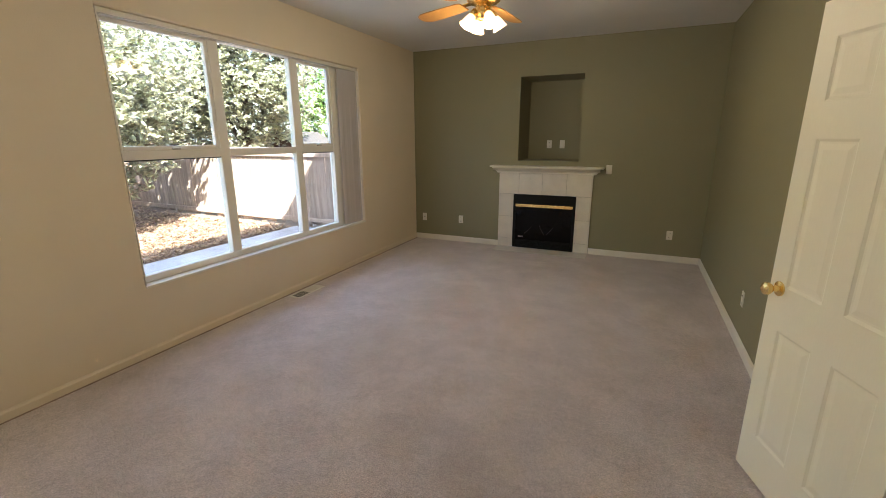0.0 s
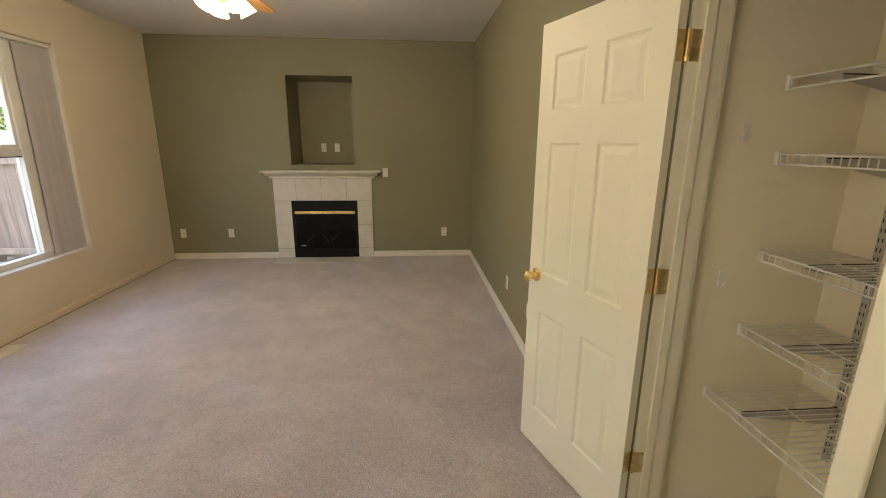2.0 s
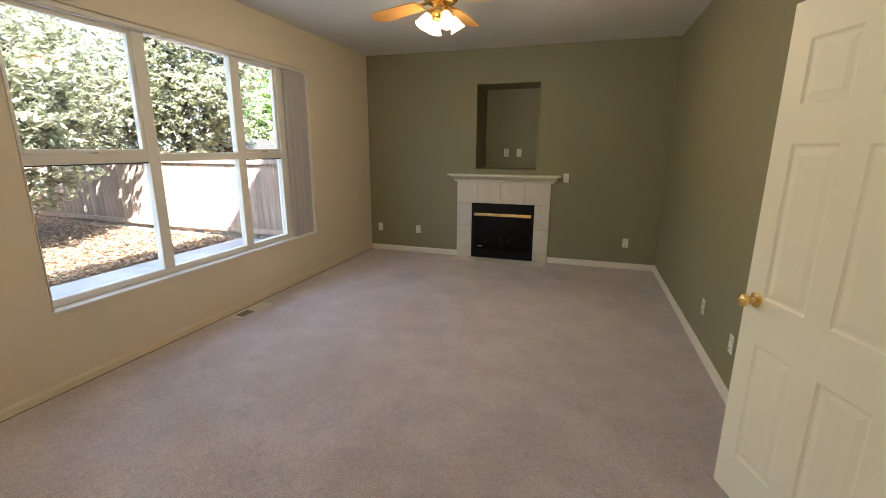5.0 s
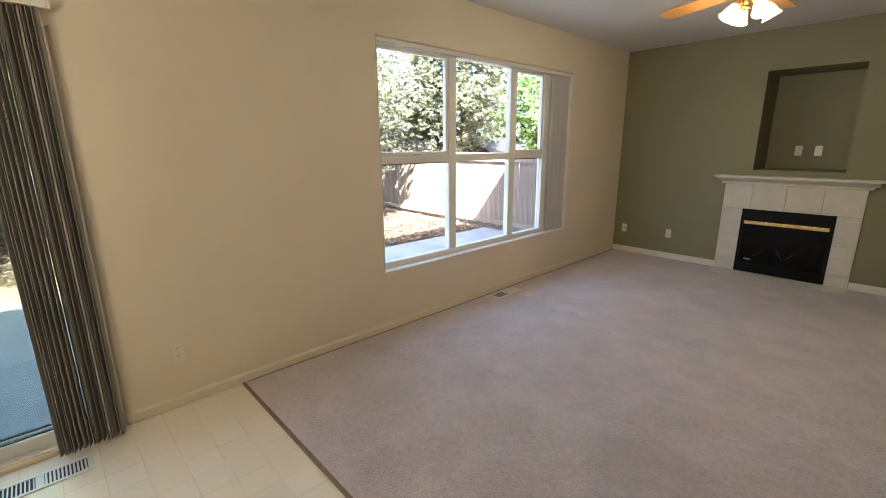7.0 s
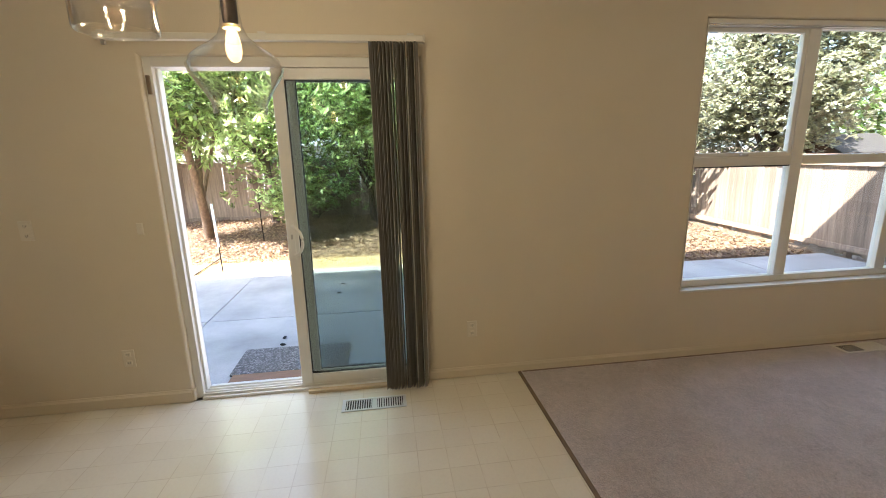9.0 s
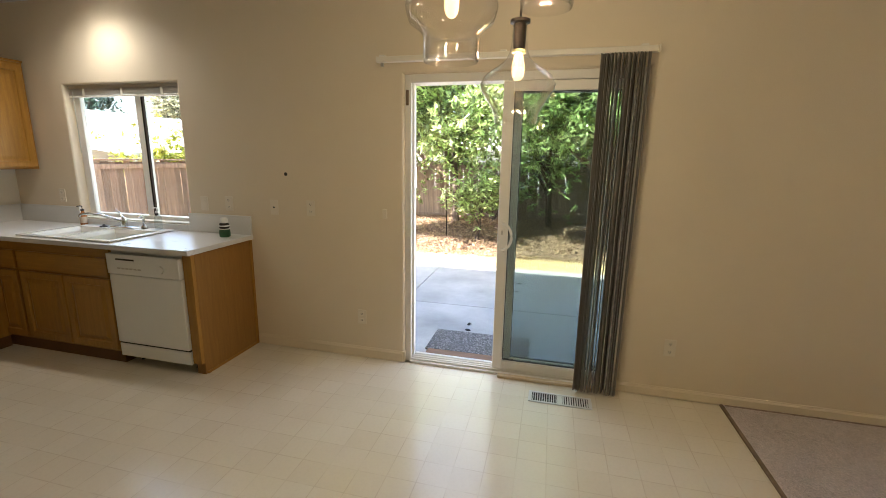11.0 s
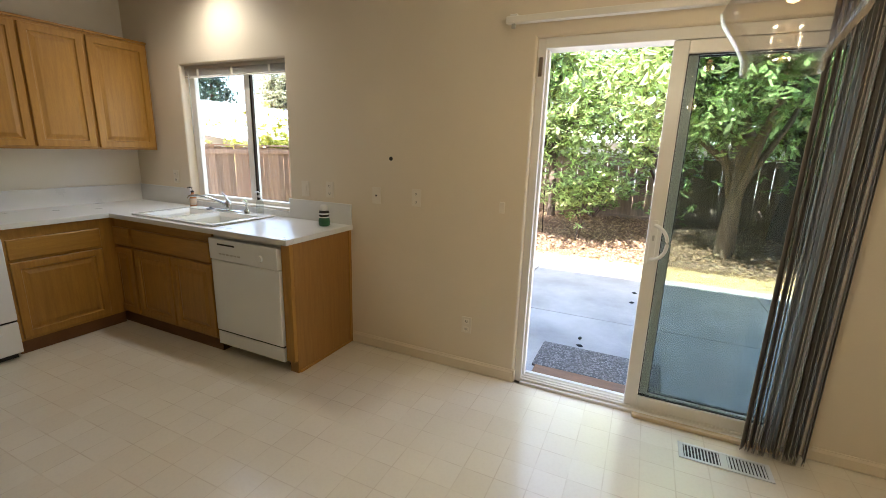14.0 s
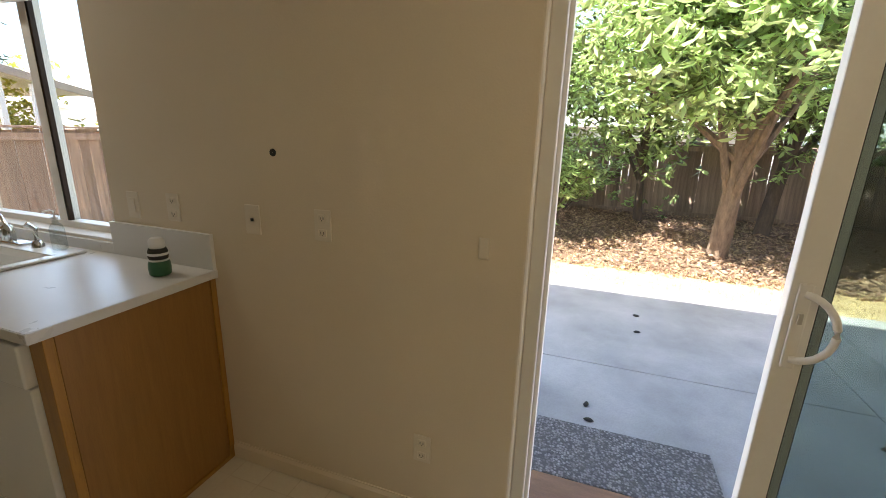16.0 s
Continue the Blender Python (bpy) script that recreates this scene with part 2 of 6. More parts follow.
LAMINATE = plain("white_laminate", (0.70, 0.685, 0.65), 0.3, var=0.03, scale=6, fine=300, relief=0.02)
ENAMEL = plain("white_appliance_enamel", (0.80, 0.79, 0.76), 0.2, var=0.015, scale=2, relief=0.0)
SINKW = plain("white_sink_enamel", (0.78, 0.76, 0.70), 0.14, var=0.03, relief=0.0)
CHROME = plain("chrome", (0.72, 0.72, 0.72), 0.1, 1.0, var=0.03, relief=0.0)
BRASS = plain("polished_brass", (0.92, 0.68, 0.27), 0.26, 1.0, var=0.06, scale=30, relief=0.0)
OLDBRASS = plain("tarnished_brass", (0.74, 0.61, 0.33), 0.38, 1.0, var=0.2, scale=40, relief=0.02)
STEEL = plain("smeared_steel_sheet", (0.17, 0.165, 0.165), 0.36, 0.9, var=0.3, scale=5, fine=60, relief=0.03)
BLACK = plain("black_enamel", (0.006, 0.006, 0.006), 0.55, var=0.15, relief=0.02)
BLACKGLASS = plain("dark_firebox_glass", (0.005, 0.005, 0.0055), 0.06, var=0.1, relief=0.0)
DARKGLASS = plain("grey_oven_window", (0.15, 0.14, 0.135), 0.2, var=0.1, relief=0.0)
BRONZE = plain("dark_bronze", (0.035, 0.024, 0.018), 0.4, 0.8, var=0.1, relief=0.02)
TILE = plain("cream_ceramic_tile", (0.66, 0.61, 0.53), 0.3, var=0.06, scale=7, fine=60, relief=0.03, rand=0.03)
GROUT = plain("grey_grout", (0.36, 0.33, 0.28), 0.9, var=0.1, relief=0.1)
PLATE = plain("ivory_switch_plate", (0.78, 0.74, 0.65), 0.35, var=0.02, relief=0.0)
CREAMPLATE = plain("cream_cover_plate", (0.77, 0.69, 0.56), 0.4, var=0.02, relief=0.0)
SLOT = plain("dark_slot", (0.02, 0.018, 0.016), 0.7, relief=0.0)
SLATG = plain("grey_fabric_blind", (0.30, 0.275, 0.235), 0.75, var=0.06, scale=6, fine=240, relief=0.15, dist=0.002, stretch=(1, 1, 0.3))
SLATW = plain("pale_grey_blind", (0.50, 0.47, 0.46), 0.7, var=0.05, scale=6, fine=240, relief=0.12, dist=0.002, stretch=(1, 1, 0.3))
WIRE = plain("white_coated_wire", (0.78, 0.75, 0.68), 0.35, var=0.03, relief=0.0)
GREYMETAL = plain("grey_painted_metal", (0.50, 0.47, 0.41), 0.4, 0.3, var=0.04, relief=0.0)
PALEMETAL = plain("pale_register_metal", (0.66, 0.65, 0.63), 0.35, 0.2, var=0.05, relief=0.0)
STRIP = plain("brown_transition_strip", (0.19, 0.13, 0.08), 0.5, var=0.15, scale=20, relief=0.1)
CONCRETE = plain("patio_concrete", (0.42, 0.40, 0.385), 0.85, var=0.26, scale=1.6, fine=120, relief=0.18, dist=0.004, rand=0.03)
AGGREGATE = pebble_mat()
BOARD = plain("weathered_red_board", (0.30, 0.165, 0.095), 0.8, var=0.2, scale=5, fine=60, relief=0.3, stretch=(6, 1, 6))
FENCEW = plain("weathered_cedar", (0.34, 0.25, 0.185), 0.85, var=0.28, scale=3, fine=30, relief=0.4, dist=0.004, stretch=(8, 8, 0.6), rand=0.22)
REDFENCE = plain("reddish_cedar_boards", (0.36, 0.225, 0.15), 0.85, var=0.35, scale=3, fine=30, relief=0.4, dist=0.004, stretch=(8, 8, 0.6), rand=0.25)
BARK = plain("grey_brown_bark", (0.115, 0.082, 0.058), 0.9, var=0.3, scale=6, fine=25, relief=0.7, dist=0.02, stretch=(3, 3, 0.8))
DRYGRASS = plain("dry_grass", (0.55, 0.405, 0.20), 0.95, var=0.25, scale=9, fine=80, relief=0.8, dist=0.02)
BIGLEAF = leaf_mat("broad_green_leaf", (0.34, 0.42, 0.165), 0.27, 0.7)
GREYLEAF = leaf_mat("dusty_olive_leaf", (0.31, 0.30, 0.19), 0.3, 0.5)
YELLOWLEAF = leaf_mat("yellow_green_leaf", (0.36, 0.36, 0.06), 0.4)
DARKLEAF = leaf_mat("dark_conifer_needles", (0.05, 0.09, 0.055), 0.6)
LITTER = leaf_mat("dead_leaf_litter", (0.31, 0.20, 0.12), 0.7, 0.5)
STRAW = leaf_mat("straw_grass_blade", (0.56, 0.41, 0.20), 0.7, 0.35)
SIDING = plain("pale_house_siding", (0.80, 0.79, 0.76), 0.7, var=0.05, scale=2)
PALEBARK = plain("pale_grey_bark", (0.42, 0.38, 0.32), 0.9, var=0.2, scale=6, fine=25, relief=0.5, dist=0.02, stretch=(3, 3, 0.8))
# tan bark, made paler and more mottled to stand for sun on the trunks
TANBARK = plain("sunlit_tan_bark", (0.22, 0.155, 0.10), 0.9, var=0.35, scale=7, fine=25, relief=0.6, dist=0.02, stretch=(3, 3, 0.8))
ROOFDARK = plain("dark_felt_roof", (0.05, 0.042, 0.038), 0.9, var=0.15, scale=8, relief=0.3)
# darker copy of the oak, the end panel's shade put into its colour
OAKSHADED = oak("oak_shaded_panel", (14, 14, 1.1), (0.325, 0.16, 0.034), (0.21, 0.09, 0.017))
SHEDW = plain("brown_shed_boards", (0.13, 0.075, 0.05), 0.85, var=0.2, scale=5, fine=40, relief=0.3, stretch=(8, 8, 0.6))
ROOFING = plain("tan_roof_shingle", (0.40, 0.33, 0.27), 0.9, var=0.15, scale=3, fine=40, relief=0.4)
for m in (BLACK, BLACKGLASS):
    m.node_tree.nodes["Principled BSDF"].inputs["Specular IOR Level"].default_value = 0.18
PANE = pane_mat("clear_pane", (0.93, 0.96, 0.95))
PANET = pane_mat("green_tinted_pane", (0.615, 0.67, 0.645), least=0.05)
GLOBE = pane_mat("thin_clear_glass", (0.985, 0.98, 0.97), 0.95, 2.4)
SHADEG = glow("lit_frosted_glass", (1.0, 0.62, 0.24), 0.4)
BULBGLASS = glow("glowing_amber_bulb", (1.0, 0.56, 0.24), 0.42)
FILAMENT = glow("amber_filament", (1.0, 0.66, 0.30), 7.0)
CANLENS = glow("lit_downlight_lens", (1.0, 0.9, 0.75), 4.0)
CLEARPLASTIC = pane_mat("clear_bottle_plastic", (0.85, 0.88, 0.88))
GREENP = plain("green_bottle_label", (0.03, 0.12, 0.05), 0.35, var=0.1, relief=0.0)
WHITEP = plain("white_plastic", (0.78, 0.77, 0.74), 0.35, var=0.02, relief=0.0)
AMBER = plain("amber_soap_bottle", (0.42, 0.16, 0.05), 0.2, var=0.1, relief=0.0)

# ---- mesh helpers ----


def box(bm, x0, x1, y0, y1, z0, z1, m=None):
    vs = [bm.verts.new(m @ Vector(p) if m else p) for p in ((x0, y0, z0), (x1, y0, z0), (x1, y1, z0), (x0, y1, z0), (x0, y0, z1), (x1, y0, z1), (x1, y1, z1), (x0, y1, z1))]
    for f in ((3, 2, 1, 0), (4, 5, 6, 7), (0, 1, 5, 4), (1, 2, 6, 5), (2, 3, 7, 6), (3, 0, 4, 7)):
        bm.faces.new([vs[i] for i in f])
    return bm


def one(x0, x1, y0, y1, z0, z1, r=0.0, seg=2):
    bm = box(bmesh.new(), min(x0, x1), max(x0, x1), min(y0, y1), max(y0, y1), min(z0, z1), max(z0, z1))
    if r:
        bmesh.ops.bevel(bm, geom=bm.edges[:], offset=r, segments=seg, affect="EDGES", profile=0.5)
    return bm


def lathe(profile, m=None, seg=24, arc=None):
    """Turns (radius, height) pairs about z."""
    bm, rings = bmesh.new(), []
    for r, z in profile:
        rings.append([bm.verts.new((m or Matrix()) @ Vector((r * math.cos(a), r * math.sin(a), z))) for a in (2 * math.pi * i / seg for i in range(seg))])
    for a, b in zip(rings, rings[1:]):
        for i in range(seg):
            bm.faces.new((a[i], a[(i + 1) % seg], b[(i + 1) % seg], b[i]))
    return bm


def capped(profile, m=None, seg=24):
    return lathe([(0.0005, profile[0][1]), *profile, (0.0005, profile[-1][1])], m, seg)


def tube(points, radius, seg=8, taper=None):
    """A round bar along a line of points."""
    bm, rings = bmesh.new(), []
    pts = [Vector(p) for p in points]
    for i, p in enumerate(pts):
        d = (pts[min(i + 1, len(pts) - 1)] - pts[max(i - 1, 0)]).normalized()
        q = d.to_track_quat("Z", "Y")
        r = radius if taper is None else radius + (taper - radius) * i / (len(pts) - 1)
        rings.append([bm.verts.new(p + q @ Vector((r * math.cos(a), r * math.sin(a), 0))) for a in (2 * math.pi * k / seg for k in range(seg))])
    for a, b in zip(rings, rings[1:]):
        for i in range(seg):
            bm.faces.new((a[i], a[(i + 1) % seg], b[(i + 1) % seg], b[i]))
    bm.faces.new(rings[0][::-1])
    bm.faces.new(rings[-1])
    return bm


def prism(profile, axis, a, b):
    """An outline in the plane across axis ('x' or 'y'), drawn out from a to b; pairs are (other, z)."""
    bm = bmesh.new()
    place = (lambda s, u, z: (s, u, z)) if axis == "x" else (lambda s, u, z: (u, s, z))
    ends = [[bm.verts.new(place(s, u, z)) for u, z in profile] for s in (a, b)]
    n = len(profile)
    for i in range(n):
        bm.faces.new((ends[0][i], ends[0][(i + 1) % n], ends[1][(i + 1) % n], ends[1][i]))
    bm.faces.new(ends[0][::-1])
    bm.faces.new(ends[1])
    return bm


def mesh_of(name, bm, material, smooth=False):
    bmesh.ops.recalc_face_normals(bm, faces=bm.faces[:])
    me = bpy.data.meshes.new(name)
    bm.to_mesh(me)
    bm.free()
    me.materials.append(material)
    if smooth:
        for p in me.polygons:
            p.use_smooth = True
        me.set_sharp_from_angle(angle=radians(40))
    return me


def part(name, bm, material, parent=None, label="", smooth=False):
    ob = new(name, mesh_of(name, bm, material, smooth))
    ob.parent = parent
    return tagged(ob, label)


def thing(name, label, category, place=(0, 0, 0), group="", kind=""):
    ob = new(name)
    ob.empty_display_size = 0.05
    ob.matrix_world = Matrix.Translation(place)
    return tagged(ob, label, category, group, kind)


def under(ob, parent):
    """Keeps a part, built in the world's place, where it is."""
    ob.parent = parent
    ob.matrix_parent_inverse = parent.matrix_basis.inverted()
    return ob


def wpart(name, bm, material, parent, label="", smooth=False):
    return under(part(name, bm, material, None, label, smooth), parent)


def structure(name, bm, material, label, category):
    return tagged(part(name, bm, material), label, category, kind="structure")


def wall_grid(us, zs, holes):
    """Cells of a wall between the cuts us and zs that no hole covers."""
    for u0, u1 in zip(us, us[1:]):
        for z0, z1 in zip(zs, zs[1:]):
            um, zm = (u0 + u1) / 2, (z0 + z1) / 2
            if not any(h[0] < um < h[1] and h[2] < zm < h[3] for h in holes):
                yield u0, u1, z0, z1


def wall_x(x0, x1, y0, y1, z0, z1, holes):
    bm = bmesh.new()
    ys = sorted({y0, y1, *(h[0] for h in holes), *(h[1] for h in holes)})
    zs = sorted({z0, z1, *(h[2] for h in holes), *(h[3] for h in holes)} & {z for z in [z0, z1] + [h[2] for h in holes] + [h[3] for h in holes] if z0 <= z <= z1})
    for a, b, c, d in wall_grid(ys, zs, holes):
        box(bm, x0, x1, a, b, c, d)
    bmesh.ops.remove_doubles(bm, verts=bm.verts[:], dist=1e-5)
    drop_inner(bm)
    return bm


def wall_y(y0, y1, x0, x1, z0, z1, holes):
    bm = bmesh.new()
    xs = sorted({x0, x1, *(h[0] for h in holes), *(h[1] for h in holes)})
    zs = sorted({z for z in [z0, z1] + [h[2] for h in holes] + [h[3] for h in holes] if z0 <= z <= z1})
    for a, b, c, d in wall_grid(xs, zs, holes):
        box(bm, a, b, y0, y1, c, d)
    bmesh.ops.remove_doubles(bm, verts=bm.verts[:], dist=1e-5)
    drop_inner(bm)
    return bm


def drop_inner(bm):
    bm.verts.index_update()
    seen = {}
    for f in bm.faces:
        seen.setdefault(tuple(sorted(v.index for v in f.verts)), []).append(f)
    bmesh.ops.delete(bm, geom=[f for fs in seen.values() if len(fs) > 1 for f in fs], context="FACES_ONLY")

# ---- large structure ----
H, XE, YN, YS, YC = 2.74, 3.93, 6.0, -5.25, 0.645   # ceiling, east wall, north wall, south wall, carpet edge
WIN = (1.84, 4.59, 0.515, 2.33)
SLD = (-1.522, 0.005, 0.0, 2.083)
KWN = (-4.53, -3.37, 0.965, 2.083)
NICHE = (1.595, 2.403, 1.233, 2.316)
PAN = (0.915, 1.62, 0.0, 2.03)

structure("floor", one(-0.16, 4.75, YS - 0.15, YC, -0.2, 0), VINYL, "cream sheet vinyl floor printed with small squares", "floor")
structure("carpet", one(0, XE, YC, YN, -0.2, 0.008), CARPET, "worn pinkish taupe cut pile carpet", "carpet")
structure("floor_under_pantry", one(XE, 4.75, YC, 1.9, -0.2, 0), VINYL, "cream vinyl floor inside the pantry", "floor")
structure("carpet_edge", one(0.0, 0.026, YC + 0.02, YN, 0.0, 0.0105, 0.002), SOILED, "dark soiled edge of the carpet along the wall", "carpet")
structure("transition_strip", prism([(YC - 0.011, 0.0), (YC - 0.007, 0.009), (YC + 0.007, 0.012), (YC + 0.012, 0.006)], "x", 0.0, XE), STRIP, "brown strip where the carpet meets the vinyl", "trim")
bm = wall_x(-0.16, 0, YS, YN, -0.2, H, [WIN, SLD, KWN])


def at_opening(e):
    """An edge of the room's face of the wall where an opening turns in, but for the sills."""
    a, b = (v.co for v in e.verts)
    if abs(a.x) > 1e-4 or abs(b.x) > 1e-4:
        return False
    for y0, y1, z0, z1 in (WIN, SLD, KWN):
        for y in (y0, y1):
            if abs(a.y - y) < 1e-4 and abs(b.y - y) < 1e-4 and z0 - 1e-3 < min(a.z, b.z) and max(a.z, b.z) < z1 + 1e-3:
                return True
        if abs(a.z - z1) < 1e-4 and abs(b.z - z1) < 1e-4 and y0 - 1e-3 < min(a.y, b.y) and max(a.y, b.y) < y1 + 1e-3:
            return True
    return False


bmesh.ops.bevel(bm, geom=[e for e in bm.edges if at_opening(e)], offset=0.016, segments=4, affect="EDGES", profile=0.5)
structure("wall_west", bm, CREAM, "cream painted wall with a wide window and patio door", "wall")
structure("wall_north", wall_y(YN, YN + 0.12, -0.16, XE + 0.12, -0.2, H, [NICHE]), GREEN, "sage green wall with a recessed niche over the fireplace", "wall")
structure("wall_east", wall_x(XE, XE + 0.12, YS, YN, -0.2, H, [PAN]), GREEN, "sage green side wall with a pantry doorway", "wall")
structure("wall_south", one(-0.16, XE + 0.12, YS - 0.15, YS, -0.2, H), PALEWALL, "cream kitchen wall behind the oak cabinets", "wall")
structure("ceiling", one(-0.16, 4.75, YS - 0.15, YN + 0.12, H, H + 0.12), CEIL, "off-white textured ceiling", "ceiling")
bm = bmesh.new()
NX0, NX1, NZ0, NZ1 = NICHE
for b in ((NX0 - 0.02, NX1 + 0.02, YN + 0.62, YN + 0.64, NZ0 - 0.02, NZ1 + 0.02), (NX0 - 0.02, NX0, YN + 0.12, YN + 0.62, NZ0 - 0.02, NZ1 + 0.02), (NX1, NX1 + 0.02, YN + 0.12, YN + 0.62, NZ0 - 0.02, NZ1 + 0.02),
          (NX0, NX1, YN + 0.12, YN + 0.62, NZ0 - 0.02, NZ0), (NX0, NX1, YN + 0.12, YN + 0.62, NZ1, NZ1 + 0.02)):
    box(bm, *b)
structure("wall_niche", bm, GREEN, "sage green recessed media niche", "niche")
for nm, b in (("wall_pantry_north", (XE + 0.12, 4.75, 1.665, 1.80, -0.2, H)), ("wall_pantry_east", (4.62, 4.75, 0.2, 1.665, -0.2, H)), ("wall_pantry_south", (XE + 0.12, 4.75, 0.08, 0.2, -0.2, H))):
    structure(nm, one(*b), PANTRY, "cream pantry closet wall", "wall")
# the storey above, which shades the patio
structure("house_upper", one(-0.55, 5.4, YS - 0.6, YN + 0.9, H + 0.14, 3.86, 0.02), SIDING, "pale eave and upper wall of the house", "house wall")


def skirting(name, axis, at, a, b, depth, height, material, label):
    prof = [(at, 0.004), (at + depth, 0.004), (at + depth, height - 0.018), (at + depth * 0.45, height - 0.006), (at + depth * 0.35, height), (at, height)]
    structure(name, prism(prof, "y" if axis == "x" else "x", a, b), material, label, "baseboard")


skirting("baseboard", "x", 0.0, YC - 0.0, YN, 0.012, 0.072, CREAM, "cream painted baseboard")
skirting("baseboard", "x", 0.0, 0.008, YC, 0.012, 0.072, CREAM, "cream painted baseboard")
skirting("baseboard", "x", 0.0, -2.79, -1.530, 0.014, 0.085, CREAM, "cream painted baseboard with scuffs")
skirting("baseboard", "y", YN, 0.014, 1.345, -0.014, 0.085, TRIM, "white baseboard on the green wall")
skirting("baseboard", "y", YN, 2.61, XE, -0.014, 0.085, TRIM, "white baseboard on the green wall")
skirting("baseboard", "x", XE, 1.69, YN - 0.014, -0.014, 0.085, TRIM, "white baseboard on the green wall")
skirting("baseboard", "x", XE, YS, 0.845, -0.014, 0.085, TRIM, "white baseboard on the green wall")
skirting("baseboard", "y", 1.665, XE + 0.14, 4.606, -0.012, 0.085, TRIM, "white baseboard in the pantry")
skirting("baseboard", "x", 4.62, 0.2, 1.665, -0.012, 0.085, TRIM, "white baseboard in the pantry")

# ---- wide window ----
y0, y1, z0, z1 = WIN
win = thing("window_1", "wide white vinyl window of six panes", "window", (-0.1, (y0 + y1) / 2, z0), kind="structure")
XG0, XG1 = -0.135, -0.075


def frame_bar(name, ya, yb, za, zb, xa=XG0, xb=XG1, parent=None, material=None, r=0.004):
    return wpart(name, one(xa, xb, ya, yb, za, zb, r), material or VINYLW, parent)


m1, m2, zb = 2.70, 3.585, 1.425
zf0, zf1 = z0 + 0.055, z1 - 0.04
frame_bar("window_frame", y0, y1, z0 + 0.006, zf0, parent=win)
frame_bar("window_frame", y0, y1, zf1, z1, parent=win)
frame_bar("window_frame", y0, y0 + 0.035, zf0, zf1, parent=win)
frame_bar("window_frame", y1 - 0.045, y1, zf0, zf1, parent=win)
for ym in (m1, m2):
    frame_bar("mullion", ym - 0.045, ym + 0.045, zf0, zf1, parent=win)
cols = ((y0 + 0.035, m1 - 0.045), (m1 + 0.045, m2 - 0.045), (m2 + 0.045, 4.14), (4.29, y1 - 0.045))
frame_bar("mullion", 4.14, 4.29, zf0, zf1, XG0, -0.07, parent=win)
for i, (a, b) in enumerate(cols):
    frame_bar("transom", a, b, zb - 0.032, zb + 0.032, parent=win)
    if i in (0, 2):   # the hung sashes at either side stand proud of the frame below, and keep a dark gasket line
        for c, d in ((zb + 0.032, zf1),):
            frame_bar("sash", a, a + 0.028, c, d, -0.125, -0.085, win)
            frame_bar("sash", b - 0.028, b, c, d, -0.125, -0.085, win)
            frame_bar("sash", a + 0.028, b - 0.028, c, c + 0.03, -0.125, -0.085, win)
            frame_bar("sash", a + 0.028, b - 0.028, d - 0.025, d, -0.125, -0.085, win)
        frame_bar("gasket", a, b, zb - 0.040, zb - 0.0325, -0.12, -0.08, win, SLOT, 0.001)
        wpart("sash_lock", one(-0.075, -0.055, (a + b) / 2 - 0.03, (a + b) / 2 + 0.03, zb + 0.034, zb + 0.05, 0.004), GREYMETAL, win)
    for c, d in ((zf0, zb - 0.032), (zb + 0.032, zf1)):
        p = wpart("pane", one(-0.108, -0.102, a, b, c, d), PANE, win)
        p.visible_shadow = False
wpart("window_sill", one(-0.075, 0.005, y0 - 0.004, y1 + 0.004, z0 - 0.012, z0 + 0.006, 0.003), TRIM, win, "white painted sill")
for a, b, c, d in ((y0, y0 + 0.006, z0 + 0.008, z1 - 0.03), (y1 - 0.006, y1, z0 + 0.008, z1 - 0.03)):
    wpart("reveal", one(-0.074, -0.004, a, b, c, d), TRIM, win)


def blind_slat(h, width=0.089, bow=0.006, seg=5):
    """One hanging cloth slat, gently bowed, with its thickness."""
    bm, rows = bmesh.new(), []
    for z in (0, h):
        for side in (0, 1):
            rows.append([bm.verts.new((bow * (1 - (2 * i / seg - 1) ** 2) + side * 0.0012, width * (i / seg - 0.5), z)) for i in range(seg + 1)])
    a0, a1, b0, b1 = rows
    for i in range(seg):
        bm.faces.new((a0[i], a0[i + 1], b0[i + 1], b0[i]))
        bm.faces.new((a1[i + 1], a1[i], b1[i], b1[i + 1]))
        bm.faces.new((b0[i], b0[i + 1], b1[i + 1], b1[i]))
        bm.faces.new((a0[i + 1], a0[i], a1[i], a1[i + 1]))
    bm.faces.new((a0[0], b0[0], b1[0], a1[0]))
    bm.faces.new((a0[-1], a1[-1], b1[-1], b0[-1]))
    return bm


def slats(parent, xs, ys, zbot, height, turns, material):
    me = mesh_of("slat", blind_slat(height), material, True)
    for x, y, a in zip(xs, ys, turns):
        ob = new("slat", me)
        ob.matrix_world = pose(x, y, zbot, 0, 0, a)
        under(ob, parent)


wb = thing("vertical_blind", "pale grey vertical blind drawn aside at the window", "window blind", (-0.04, 4.4, z1))
wpart("headrail", one(-0.072, -0.02, y0 + 0.01, y1 - 0.01, z1 - 0.034, z1 - 0.002, 0.004), TRIM, wb)
wpart("headrail_slot", one(-0.062, -0.03, y0 + 0.02, y1 - 0.02, z1 - 0.040, z1 - 0.0345), GREYMETAL, wb)
rng = random.Random(4)
n = 10
slats(wb, [-0.042 + rng.uniform(-0.004, 0.004) for _ in range(n)], [4.272 + 0.0295 * i for i in range(n)], z0 + 0.012, z1 - z0 - 0.055, [-8 + rng.uniform(-7, 7) for _ in range(n)], SLATW)

